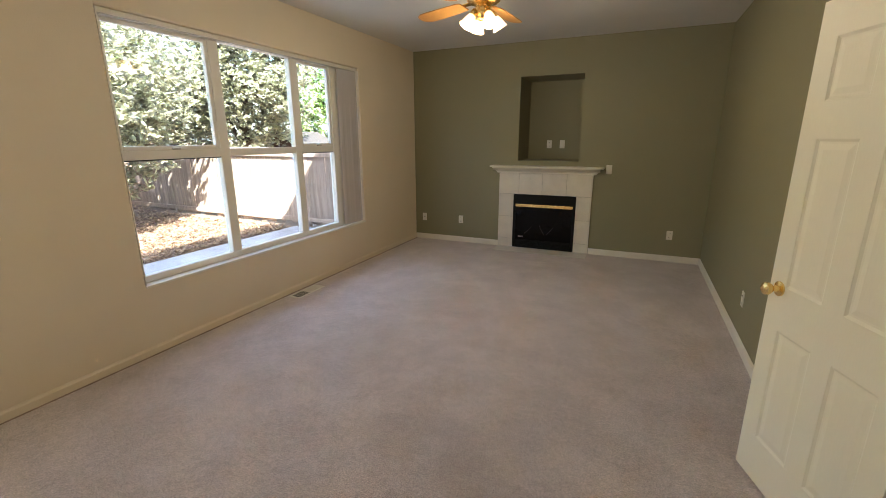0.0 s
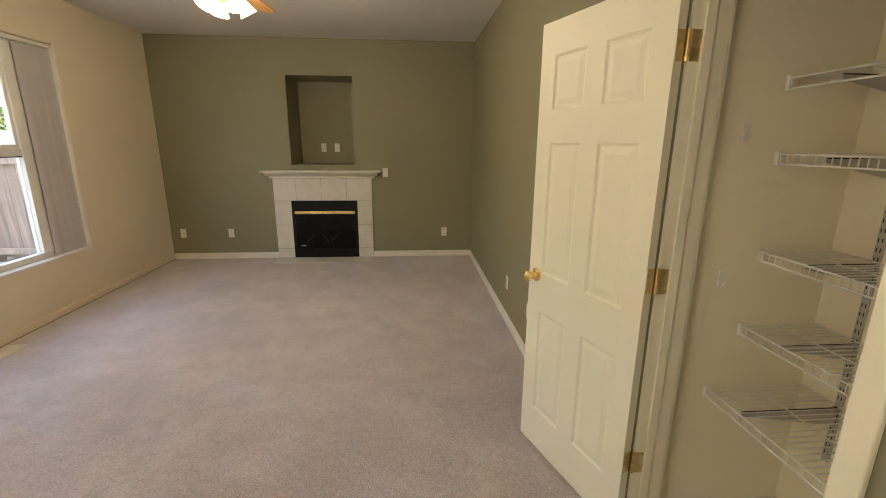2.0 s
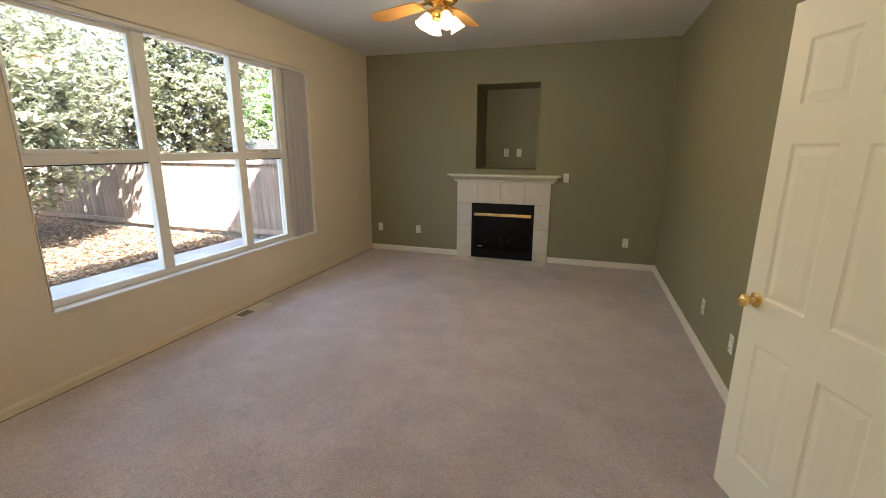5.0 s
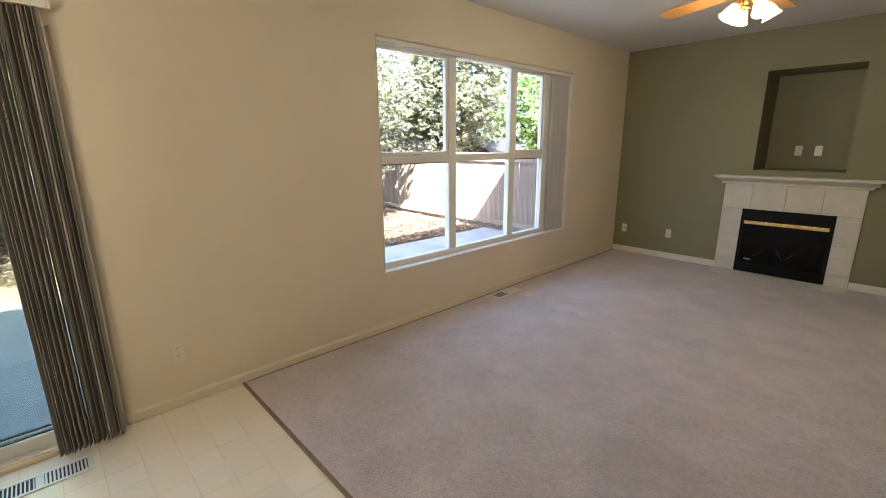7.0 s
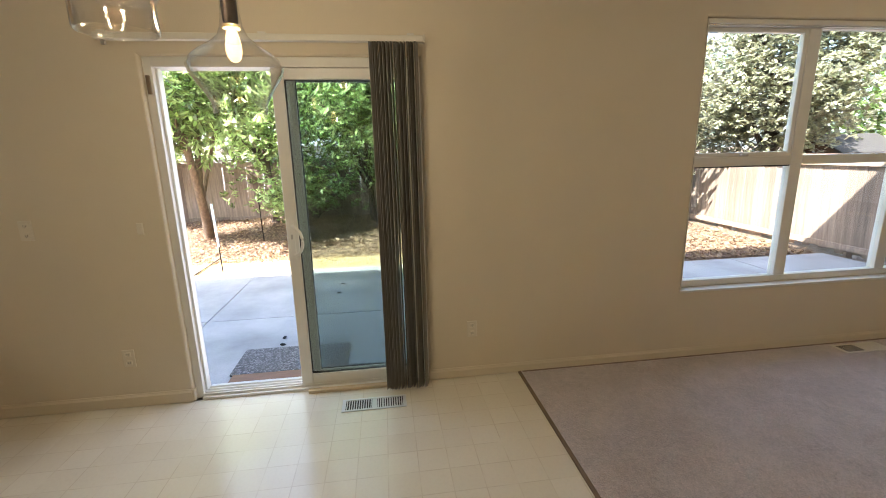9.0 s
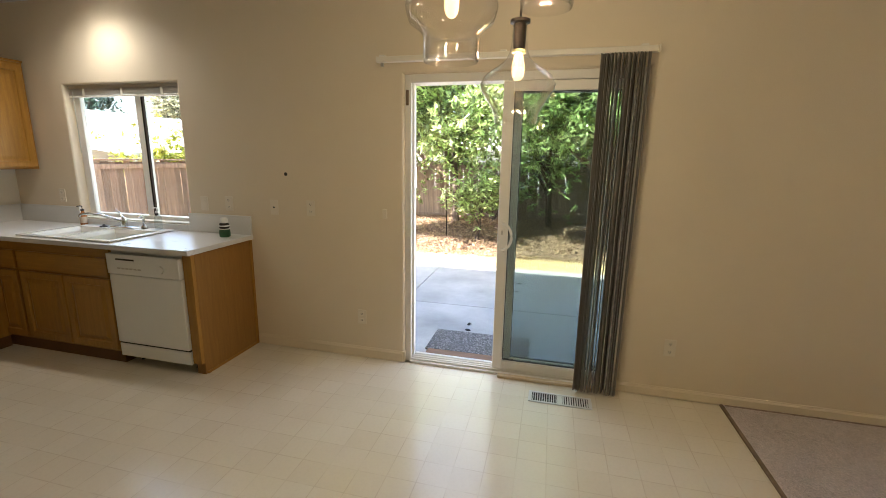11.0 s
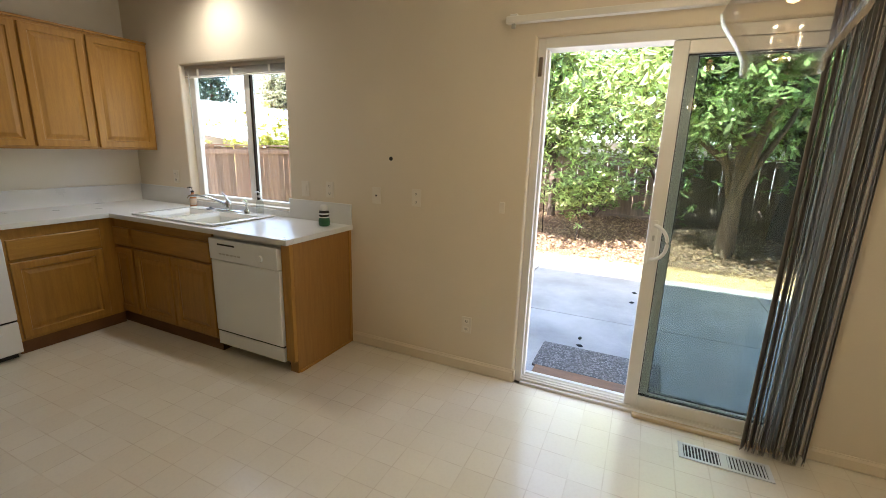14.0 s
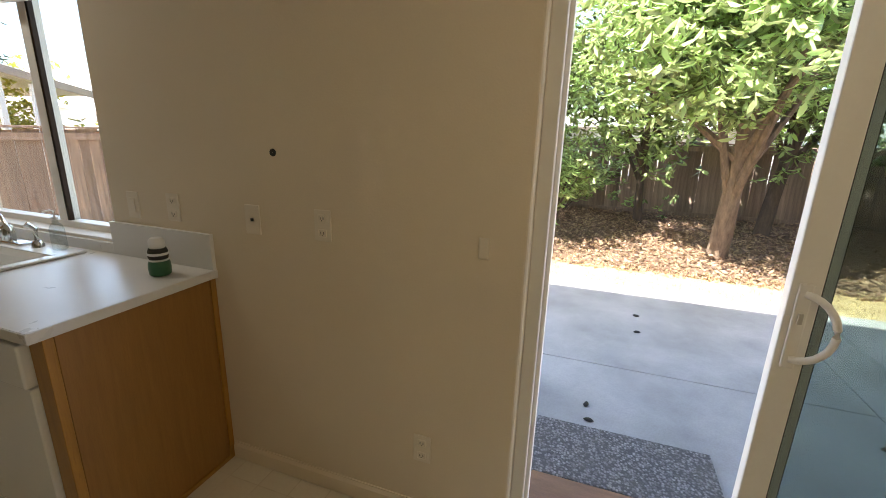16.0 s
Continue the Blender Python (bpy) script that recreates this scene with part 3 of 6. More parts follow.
# ---- patio door ----
y0, y1, z0, z1 = SLD
sld = thing("door_1", "white vinyl sliding patio door standing open", "sliding door", (-0.07, -0.76, 0), kind="structure")
for nm, b in (("door_frame", (-0.15, -0.028, y0, y0 + 0.046, 0.0, z1)), ("door_frame", (-0.15, -0.012, y1 - 0.035, y1, 0.0, z1)), ("door_frame", (-0.15, -0.018, y0 + 0.046, y1 - 0.035, z1 - 0.055, z1)),
              ("threshold", (-0.17, 0.004, y0 + 0.046, y1 - 0.035, 0.0, 0.018))):
    wpart(nm, one(*b, 0.004), VINYLW, sld)
wpart("corner_base", one(-0.026, 0.012, y0 - 0.010, y0 + 0.010, 0.004, 0.085, 0.006, 3), CREAM, sld, "cream baseboard end turned round the corner")
for x in (-0.118, -0.085, -0.052, -0.022):
    wpart("track", one(x, x + 0.006, y0 + 0.047, y1 - 0.036, 0.018, 0.034, 0.001), VINYLW, sld)
wpart("jamb_track", one(-0.105, -0.06, y0 + 0.046, y0 + 0.060, 0.036, z1 - 0.056, 0.003), VINYLW, sld)


def door_panel(name, x0, x1, ya, yb, glass):
    zt = z1 - 0.058
    p = wpart(name, one(x0, x1, ya, ya + 0.07, 0.034, zt, 0.005), VINYLW, sld)
    for b in ((x0, x1, yb - 0.07, yb, 0.034, zt), (x0, x1, ya + 0.07, yb - 0.07, 0.034, 0.105), (x0, x1, ya + 0.07, yb - 0.07, zt - 0.062, zt)):
        wpart("rail", one(*b, 0.005), VINYLW, p)
    xm = (x0 + x1) / 2
    lo, hi = 0.1055, zt - 0.0625
    for b in ((ya + 0.0705, ya + 0.075, lo, hi), (yb - 0.075, yb - 0.0705, lo, hi), (ya + 0.076, yb - 0.076, lo, lo + 0.0045), (ya + 0.076, yb - 0.076, hi - 0.0045, hi)):
        wpart("gasket", one(xm - 0.010, xm + 0.010, *b), SLOT, p)
    g = wpart("pane", one(xm - 0.005, xm + 0.005, ya + 0.076, yb - 0.076, lo + 0.006, hi - 0.006), glass, p)
    g.visible_shadow = False
    return p


act = door_panel("sliding_panel", -0.062, -0.020, -0.850, -0.038, PANET)
door_panel("fixed_panel", -0.118, -0.078, -0.80, -0.036, PANE)
hy, hz = -0.818, 1.02
wpart("handle_plate", one(-0.020, -0.010, hy - 0.017, hy + 0.017, hz - 0.12, hz + 0.12, 0.005), VINYLW, act)
arc = [Vector((-0.012 + 0.040 * math.sin(a), hy + 0.068 * math.sin(a), hz - 0.092 * math.cos(a))) for a in (math.pi * i / 14 for i in range(15))]
wpart("handle", tube(arc, 0.0095, 10), VINYLW, act, "white curved pull handle", True)
wpart("latch_lever", one(-0.012, -0.004, hy - 0.006, hy + 0.006, hz + 0.01, hz + 0.04, 0.002), GREYMETAL, act)
wpart("alarm_contact", one(-0.028, -0.014, y0 + 0.012, y0 + 0.032, 1.885, 1.985, 0.003), STRIP, sld, "small tan alarm contact")
tagged(part("wooden_bar", one(0.016, 0.052, -0.80, -0.10, 0.001, 0.024, 0.005), plain("pale_pine_stick", (0.60, 0.47, 0.30), 0.6, var=0.12, stretch=(8, 1, 8))), "pale wooden stick lying along the door track", "wooden bar")

db = thing("vertical_blind", "grey vertical blind stacked at the patio door", "window blind", (0.08, -0.15, 2.15))
wpart("headrail", one(0.055, 0.10, -1.678, 0.02, 2.142, 2.176, 0.004), TRIM, db)
wpart("headrail_end", one(0.052, 0.104, 0.02, 0.03, 2.139, 2.179, 0.003), TRIM, db)
for y in (-1.64, -0.85, -0.05):
    wpart("bracket", one(0.0, 0.09, y - 0.02, y + 0.02, 2.1765, 2.188, 0.003), VINYLW, db)
wpart("wand_clip", one(0.07, 0.085, -1.65, -1.63, 2.118, 2.142, 0.002), GREYMETAL, db)
n = 18
slats(db, [0.078 + rng.uniform(-0.006, 0.006) for _ in range(n)], [-0.262 + 0.0146 * i + rng.uniform(-0.006, 0.006) for i in range(n)], 0.018, 2.122, [84 + rng.uniform(-15, 9) for _ in range(n)], SLATG)
slats(db, [0.075], [-0.268], 0.018, 2.122, [66], SLATG)

# ---- kitchen window ----
y0, y1, z0, z1 = KWN
kw = thing("window_2", "white sliding kitchen window above the sink", "window", (-0.1, -3.95, z0), kind="structure")
for b in ((y0, y1, z0, z0 + 0.045), (y0, y1, z1 - 0.04, z1), (y0, y0 + 0.04, z0 + 0.045, z1 - 0.04), (y1 - 0.04, y1, z0 + 0.045, z1 - 0.04)):
    frame_bar("window_frame", *b, parent=kw)
ym = -3.85
frame_bar("meeting_stile", ym - 0.03, ym + 0.03, z0 + 0.045, z1 - 0.04, parent=kw)
frame_bar("gasket", ym + 0.0305, ym + 0.046, z0 + 0.046, z1 - 0.041, -0.098, -0.076, kw, BRONZE, 0.001)
for a, b in ((y0 + 0.04, ym - 0.03), (ym + 0.03, y1 - 0.04)):
    p = wpart("pane", one(-0.108, -0.102, a, b, z0 + 0.045, z1 - 0.04), PANE, kw)
    p.visible_shadow = False
frame_bar("sash", y0 + 0.041, y0 + 0.07, z0 + 0.046, z1 - 0.041, -0.1, -0.072, kw)
wpart("window_sill", one(-0.074, 0.002, y0 + 0.001, y1 - 0.001, z0 + 0.001, z0 + 0.014, 0.003), TRIM, kw)
mb = thing("mini_blind", "raised grey mini blind at the top of the window", "window blind", (-0.04, -3.95, z1))
wpart("headrail", one(-0.06, -0.03, y0 + 0.012, y1 - 0.012, z1 - 0.03, z1 - 0.003, 0.003), GREYMETAL, mb)
for i in range(12):
    wpart("slat", one(-0.058, -0.033, y0 + 0.016, y1 - 0.016, z1 - 0.034 - 0.0042 * i, z1 - 0.0315 - 0.0042 * i), GREYMETAL, mb)
wpart("bottom_rail", one(-0.06, -0.031, y0 + 0.014, y1 - 0.014, z1 - 0.096, z1 - 0.0845, 0.003), TRIM, mb)
for y in (y0 + 0.18, -3.95, y1 - 0.18):
    wpart("tape", one(-0.0305, -0.0295, y - 0.012, y + 0.012, z1 - 0.09, z1 - 0.03), TRIM, mb)
wpart("tilt_wand", tube([(-0.03, y0 + 0.06, z1 - 0.03), (-0.028, y0 + 0.062, z1 - 0.55)], 0.0035, 6), GREYMETAL, mb)

# ---- fireplace ----
FX0, FX1, FZ, BX0, BX1, BZ = 1.345, 2.608, 1.065, 1.56, 2.41, 0.775
fp = thing("fireplace", "gas fireplace with cream tile surround and black firebox", "fireplace", (1.98, YN, 0))
bm = bmesh.new()
for b in ((FX0, BX0, YN - 0.012, YN, 0.009, FZ), (BX1, FX1, YN - 0.012, YN, 0.009, FZ), (BX0, BX1, YN - 0.012, YN, BZ, FZ)):
    box(bm, *b)
wpart("grout_bed", bm, GROUT, fp)


def ftile(x0, x1, z0, z1):
    wpart("tile", one(x0 + 0.002, x1 - 0.002, YN - 0.022, YN - 0.011, z0 + 0.002, z1 - 0.002, 0.003), TILE, fp)


for z0, z1 in ((0.011, 0.135), (0.135, 0.455), (0.455, BZ)):
    ftile(FX0, BX0, z0, z1)
    ftile(BX1, FX1, z0, z1)
for x0, x1 in ((FX0, 1.63), (1.63, 1.952), (1.952, 2.275), (2.275, FX1)):
    ftile(x0, x1, BZ, FZ)
for nm, d, za, zb in (("mantel_frieze", 0.034, 0.001, 0.020), ("mantel_bead", 0.048, 0.0205, 0.032)):
    wpart(nm, one(FX0 - d, FX1 + d, YN - d, YN, FZ + za, FZ + zb, 0.003), TRIM, fp)
prof = [(YN, 0.0325), (YN - 0.055, 0.0325), (YN - 0.075, 0.040), (YN - 0.098, 0.055), (YN - 0.125, 0.066), (YN - 0.135, 0.072), (YN - 0.135, 0.084), (YN, 0.084)]
wpart("mantel_moulding", prism([(u, FZ + z) for u, z in prof], "x", FX0 - 0.075, FX1 + 0.075), TRIM, fp, "white painted crown moulding")
wpart("mantel_shelf", one(1.245, 2.735, YN - 0.18, YN, FZ + 0.0845, FZ + 0.104, 0.004, 3), TRIM, fp, "white painted mantel shelf")
# firebox, behind a black metal face
bm = bmesh.new()
for b in ((BX0, BX1, YN - 0.018, YN + 0.0, BZ - 0.13, BZ), (BX0, BX0 + 0.035, YN - 0.018, YN, 0.009, BZ - 0.13), (BX1 - 0.035, BX1, YN - 0.018, YN, 0.009, BZ - 0.13), (BX0 + 0.035, BX1 - 0.035, YN - 0.018, YN, 0.009, 0.13)):
    box(bm, *b)
wpart("firebox_face", bm, BLACK, fp)
wpart("firebox_glass", one(BX0 + 0.035, BX1 - 0.035, YN - 0.014, YN - 0.006, 0.13, BZ - 0.13), BLACKGLASS, fp)
wpart("brass_trim", one(BX0 + 0.035, BX1 - 0.035, YN - 0.034, YN - 0.0185, BZ - 0.175, BZ - 0.135, 0.004), BRASS, fp, "polished brass bar over the glass")
for i in range(5):
    wpart("louvre", one(BX0 + 0.04, BX1 - 0.04, YN - 0.026, YN - 0.0185, 0.03 + 0.018 * i, 0.040 + 0.018 * i, 0.001), BLACK, fp)
wpart("maker_plate", one(BX0 + 0.085, BX0 + 0.155, YN - 0.0195, YN - 0.0142, 0.165, 0.182), CHROME, fp, "small bright plate")
LOGS = plain("ceramic_log_grey", (0.035, 0.03, 0.026), 0.9)
for x, lean, tall in ((1.80, 0.07, 0.10), (1.96, -0.05, 0.13), (2.10, 0.06, 0.11)):
    wpart("ceramic_log", tube([(x - lean, YN - 0.0150, 0.22), (x, YN - 0.0152, 0.22 + tall * 0.6), (x + lean * 0.4, YN - 0.0150, 0.22 + tall)], 0.006, 6, 0.003), LOGS, fp)
hb = thing("hearth", "flush cream tile hearth set in the carpet", "hearth", (1.98, 5.85, 0), kind="structure")
wpart("grout_bed", one(FX0, FX1, 5.70, YN, -0.01, 0.0095), GROUT, hb)
for i in range(4):
    x0 = FX0 + (FX1 - FX0) / 4 * i
    wpart("tile", one(x0 + 0.002, x0 + (FX1 - FX0) / 4 - 0.002, 5.702, YN - 0.024, 0.004, 0.013, 0.002), TILE, hb)


def wall_plate(place, turn, kind="outlet", label="", w=0.07, h=0.115, PLATE=PLATE):
    """A cover plate on a wall, facing local -y, turned about z."""
    t = thing("outlet" if kind == "outlet" else ("light_switch" if kind == "switch" else "wall_plate"), label or ("ivory duplex electrical outlet" if kind == "outlet" else "ivory wall switch" if kind == "switch" else "ivory cover plate with a small jack"),
              "electrical outlet" if kind == "outlet" else "switch" if kind == "switch" else "wall plate")
    t.matrix_world = pose(*place, 0, 0, turn)
    part("plate", one(-w / 2, w / 2, -0.006, 0.0, -h / 2, h / 2, 0.003), PLATE, t)
    if kind == "outlet":
        for dz in (-0.027, 0.027):
            r = part("receptacle", one(-0.017, 0.017, -0.0085, -0.0055, dz - 0.014, dz + 0.014, 0.003), PLATE, t)
            for dx in (-0.006, 0.006):
                part("slot", one(dx - 0.0012, dx + 0.0012, -0.0092, -0.0084, dz - 0.004, dz + 0.006), SLOT, r)
            part("slot", one(-0.002, 0.002, -0.0092, -0.0084, dz - 0.010, dz - 0.006), SLOT, r)
    elif kind == "switch":
        part("rocker", one(-0.016, 0.016, -0.0105, -0.0055, -0.033, 0.033, 0.003), PLATE, t)
    else:
        part("jack", one(-0.007, 0.007, -0.009, -0.0055, -0.006, 0.006, 0.002), SLOT, t)
    return t


for x, z, k, l in ((0.152, 0.352, "jack", "ivory cable plate with a dark jack"), (0.757, 0.35, "outlet", ""), (3.563, 0.346, "outlet", ""), (2.785, 1.139, "switch", "ivory fireplace switch beside the mantel")):
    wall_plate((x, YN, z), 0, k, l)
for x, k in ((1.90, "outlet"), (2.085, "switch")):
    wall_plate((x, YN + 0.62, 1.445), 0, k, "white plate inside the green niche")
for y in (3.74, 3.07):
    wall_plate((XE, y, 0.355), -90, "outlet")
wall_plate((0, 0.305, 0.353), 90, "outlet", "cream outlet low on the cream wall", PLATE=CREAMPLATE)
wall_plate((0, -1.861, 0.33), 90, "outlet", "cream outlet low on the cream wall", PLATE=CREAMPLATE)
wall_plate((0, -3.215, 1.15), 90, "switch", "ivory switch beside the kitchen window", PLATE=CREAMPLATE)
wall_plate((0, -2.982, 1.158), 90, "outlet", "ivory outlet above the backsplash", PLATE=CREAMPLATE)
wall_plate((0, -2.574, 1.145), 90, "jack", "ivory telephone plate with a dark jack", PLATE=CREAMPLATE)
wall_plate((0, -2.259, 1.152), 90, "outlet", "ivory outlet on the cream wall", PLATE=CREAMPLATE)
wall_plate((0, -1.664, 1.137), 90, "switch", "ivory switch beside the patio door", PLATE=CREAMPLATE, w=0.035, h=0.07)
wall_plate((1.076, YS, 1.16), 180, "outlet", "ivory outlet above the kitchen counter")
wall_plate((0, -4.72, 1.16), 90, "outlet", "ivory outlet beside the kitchen window", PLATE=CREAMPLATE)
tagged(part("wall_hole", capped([(0.014, -0.001), (0.014, 0.0016), (0.010, 0.002)], pose(0, -2.459, 1.40, 0, 90, 0), 14), SLOT), "dark drilled hole with a cable stub in the wall", "hole")

# ---- ceiling fan ----
ZB = 2.475
fan = thing("ceiling_fan", "oak bladed ceiling fan with a lit four-lamp kit", "ceiling fan", (FAN.x, FAN.y, H))


def at_fan(profile, seg=28):
    return capped(profile, Matrix.Translation((FAN.x, FAN.y, 0)), seg)


wpart("canopy", at_fan([(0.075, H - 0.001), (0.072, H - 0.03), (0.045, H - 0.055), (0.02, H - 0.06)]), BRASS, fan, "", True)
wpart("downrod", at_fan([(0.012, H - 0.06), (0.012, 2.60)]), BRASS, fan, "", True)
wpart("motor_housing", at_fan([(0.03, 2.61), (0.11, 2.59), (0.128, 2.56), (0.128, 2.51), (0.11, 2.485), (0.07, 2.47)]), BRASS, fan, "polished brass motor housing", True)
wpart("light_hub", at_fan([(0.05, 2.47), (0.065, 2.45), (0.065, 2.41), (0.045, 2.385), (0.012, 2.375)]), BRASS, fan, "", True)
for i in range(5):
    a = 72 * i + 13
    m = pose(FAN.x, FAN.y, ZB + 0.02, 0, 0, a) @ pose(0, 0, 0, 11, 0, 0)
    bm = bmesh.new()
    out = [(0.20, -0.052), (0.24, -0.062), (0.53, -0.072), (0.64, -0.07), (0.685, -0.05), (0.70, -0.02), (0.70, 0.02), (0.685, 0.05), (0.64, 0.07), (0.53, 0.072), (0.24, 0.062), (0.20, 0.052)]
    lo, hi = ([bm.verts.new(m @ Vector((u, v, z))) for u, v in out] for z in (0.0, 0.007))
    bm.faces.new(lo[::-1])
    bm.faces.new(hi)
    for k in range(len(out)):
        bm.faces.new((lo[k], lo[(k + 1) % len(out)], hi[(k + 1) % len(out)], hi[k]))
    wpart("blade", bm, BLADE, fan)
    wpart("blade_iron", box(bmesh.new(), 0.10, 0.25, -0.018, 0.018, 0.0075, 0.013, m), BRASS, fan)
for i in range(4):
    a = 90 * i + 40
    c = pose(FAN.x, FAN.y, 2.415, 0, 0, a) @ pose(0.075, 0, 0, 0, 0, 0) @ pose(0, 0, 0, 0, 148, 0)   # local z runs down and outwards
    arm = wpart("lamp_holder", capped([(0.02, -0.02), (0.026, 0.0), (0.026, 0.025)], c, 16), BRASS, fan, "", True)
    sh = lathe([(0.022, 0.018), (0.030, 0.034), (0.040, 0.062), (0.047, 0.092), (0.056, 0.112), (0.054, 0.112), (0.045, 0.092), (0.038, 0.062), (0.028, 0.036)], c, 24)
    wpart("shade", sh, SHADEG, arm, "frosted glass shade glowing warm", True)
    p = c @ Vector((0, 0, 0.15))
    lamp("fan_lamp", "POINT", tuple(p), FAN_W, WARM, 0.04)

# ---- pendants over the eating corner ----


def pendant(name, x, y, zbulb, profile, label):
    t = thing(name, label, "pendant lamp", (x, y, H))
    m, glass = Matrix.Translation((x, y, zbulb - 0.018)), Matrix.Translation((x, y, zbulb))
    wpart("ceiling_cup", capped([(0.055, 0), (0.055, 0.02), (0.02, 0.035)], pose(x, y, H, 180, 0, 0), 24), BRONZE, t, "", True)
    wpart("cord", tube([(x, y, H - 0.03), (x, y, zbulb + 0.155)], 0.004, 8), BRONZE, t)
    wpart("socket", capped([(0.012, 0.175), (0.034, 0.168), (0.034, 0.158), (0.022, 0.154), (0.021, 0.085), (0.018, 0.07)], m, 20), BRONZE, t, "dark bronze lamp socket", True)
    wpart("socket_ring", capped([(0.024, 0.072), (0.026, 0.068), (0.024, 0.062)], m, 20), OLDBRASS, t, "", True)
    wpart("bulb", lathe([(0.012, 0.062), (0.017, 0.045), (0.022, 0.022), (0.0225, 0.002), (0.019, -0.015), (0.011, -0.026), (0.0005, -0.030)], m, 18), BULBGLASS, t, "clear amber filament bulb", True).visible_shadow = False
    f = [Vector((x + 0.008 * math.cos(k), y + 0.008 * math.sin(k), zbulb - 0.018 + (0.036 if i % 2 else -0.008))) for i, k in enumerate(math.pi * j / 4 for j in range(9))]
    wpart("filament", tube(f, 0.006, 6), FILAMENT, t)
    wpart("glass_shade", lathe(profile, glass, 36), GLOBE, t, "clear blown glass shade", True).visible_shadow = False
    lamp("pendant_lamp", "POINT", (x, y, zbulb - 0.01), PEND_W, WARM, 0.03)
    return t


BELL = [(0.024, 0.15), (0.026, 0.085), (0.031, 0.050), (0.042, 0.024), (0.068, 0.002), (0.100, -0.018), (0.121, -0.036), (0.129, -0.058), (0.123, -0.082), (0.104, -0.112), (0.085, -0.140), (0.073, -0.165), (0.071, -0.188),
        (0.0735, -0.192), (0.0755, -0.188), (0.077, -0.165), (0.089, -0.139), (0.108, -0.110), (0.127, -0.081), (0.133, -0.058)]
JAR = [(0.026, 0.15), (0.03, 0.10), (0.05, 0.07), (0.10, 0.045), (0.135, 0.01), (0.142, -0.02), (0.13, -0.06), (0.095, -0.085), (0.082, -0.10), (0.081, -0.168), (0.084, -0.172), (0.087, -0.168), (0.086, -0.10), (0.099, -0.083)]
pendant("pendant_lamp", 1.273, -0.651, 1.853, BELL, "clear glass bell pendant with a lit filament bulb")
pendant("pendant_lamp", 1.50, -0.84, 2.0, JAR, "clear glass jar pendant with a lit filament bulb")
pendant("pendant_lamp", 1.48, -0.56, 2.16, BELL, "clear glass bell pendant hung higher")


def downlight(x, y, aim):
    t = thing("downlight", "white recessed ceiling downlight, lit", "recessed light", (x, y, H))
    wpart("trim_ring", lathe([(0.065, H - 0.001), (0.068, H - 0.008), (0.095, H - 0.006), (0.1, H - 0.001)], Matrix.Translation((x, y, 0)), 28), VINYLW, t, "", True)
    wpart("lens", capped([(0.064, H - 0.002), (0.064, H - 0.004)], Matrix.Translation((x, y, 0)), 24), CANLENS, t)
    lamp("downlight_lamp", "SPOT", (x, y, H - 0.02), CAN_W, NEUTRAL, 0.1, aim, 150)


downlight(0.31, -3.98, (0.31, -3.98, 0))

# ---- pantry doorway, door and shelves ----
pd = thing("door_2", "cream six-panel pantry door swung wide open", "door", (3.892, 1.602, 0.018))
pd.matrix_world = pose(3.892, 1.602, 0.018, 0, 0, 108.5)
DW, DH = 0.676, 1.997
cols = ((0.095, 0.288), (0.388, 0.581))
rows_ = ((0.205, 0.725), (0.915, 1.51), (1.645, 1.865))
bm = bmesh.new()
for a, b in ((0, cols[0][0]), (cols[0][1], cols[1][0]), (cols[1][1], DW)):
    box(bm, a, b, -0.035, 0, 0, DH)
for u0, u1 in cols:
    for a, b in ((0, rows_[0][0]), (rows_[0][1], rows_[1][0]), (rows_[1][1], rows_[2][0]), (rows_[2][1], DH)):
        box(bm, u0, u1, -0.035, 0, a, b)
bmesh.ops.remove_doubles(bm, verts=bm.verts[:], dist=1e-5)
drop_inner(bm)
part("leaf", bm, DOORP, pd)
for u0, u1 in cols:
    for a, b in rows_:
        bm = bmesh.new()
        rings = [[bm.verts.new(p) for p in ((u0 + i, y, a + i), (u1 - i, y, a + i), (u1 - i, y, b - i), (u0 + i, y, b - i))] for i, y in ((0, -0.001), (0.010, -0.006), (0.018, -0.006), (0.040, -0.0025))]
        back = [[bm.verts.new(p) for p in ((u0 + i, y, a + i), (u1 - i, y, a + i), (u1 - i, y, b - i), (u0 + i, y, b - i))] for i, y in ((0, -0.033), (0.012, -0.024), (0.02, -0.024), (0.045, -0.031))]
        for rs in (rings, back):
            for p, q in zip(rs, rs[1:]):
                for k in range(4):
                    bm.faces.new((p[k], p[(k + 1) % 4], q[(k + 1) % 4], q[k]))
            bm.faces.new(rs[-1])
        part("panel", bm, DOORP, pd)
for side in (1, -1):
    c = pose(DW - 0.062, 0 if side > 0 else -0.035, 0.90, -90 * side, 0, 0)
    part("knob", capped([(0.031, 0.0), (0.031, 0.006), (0.014, 0.010), (0.011, 0.028), (0.02, 0.036), (0.027, 0.048), (0.026, 0.060), (0.016, 0.068)], c, 24), BRASS, pd, "polished brass door knob", True)
part("latch_plate", one(DW, DW + 0.002, -0.029, -0.006, 0.87, 0.93, 0.001), BRASS, pd)
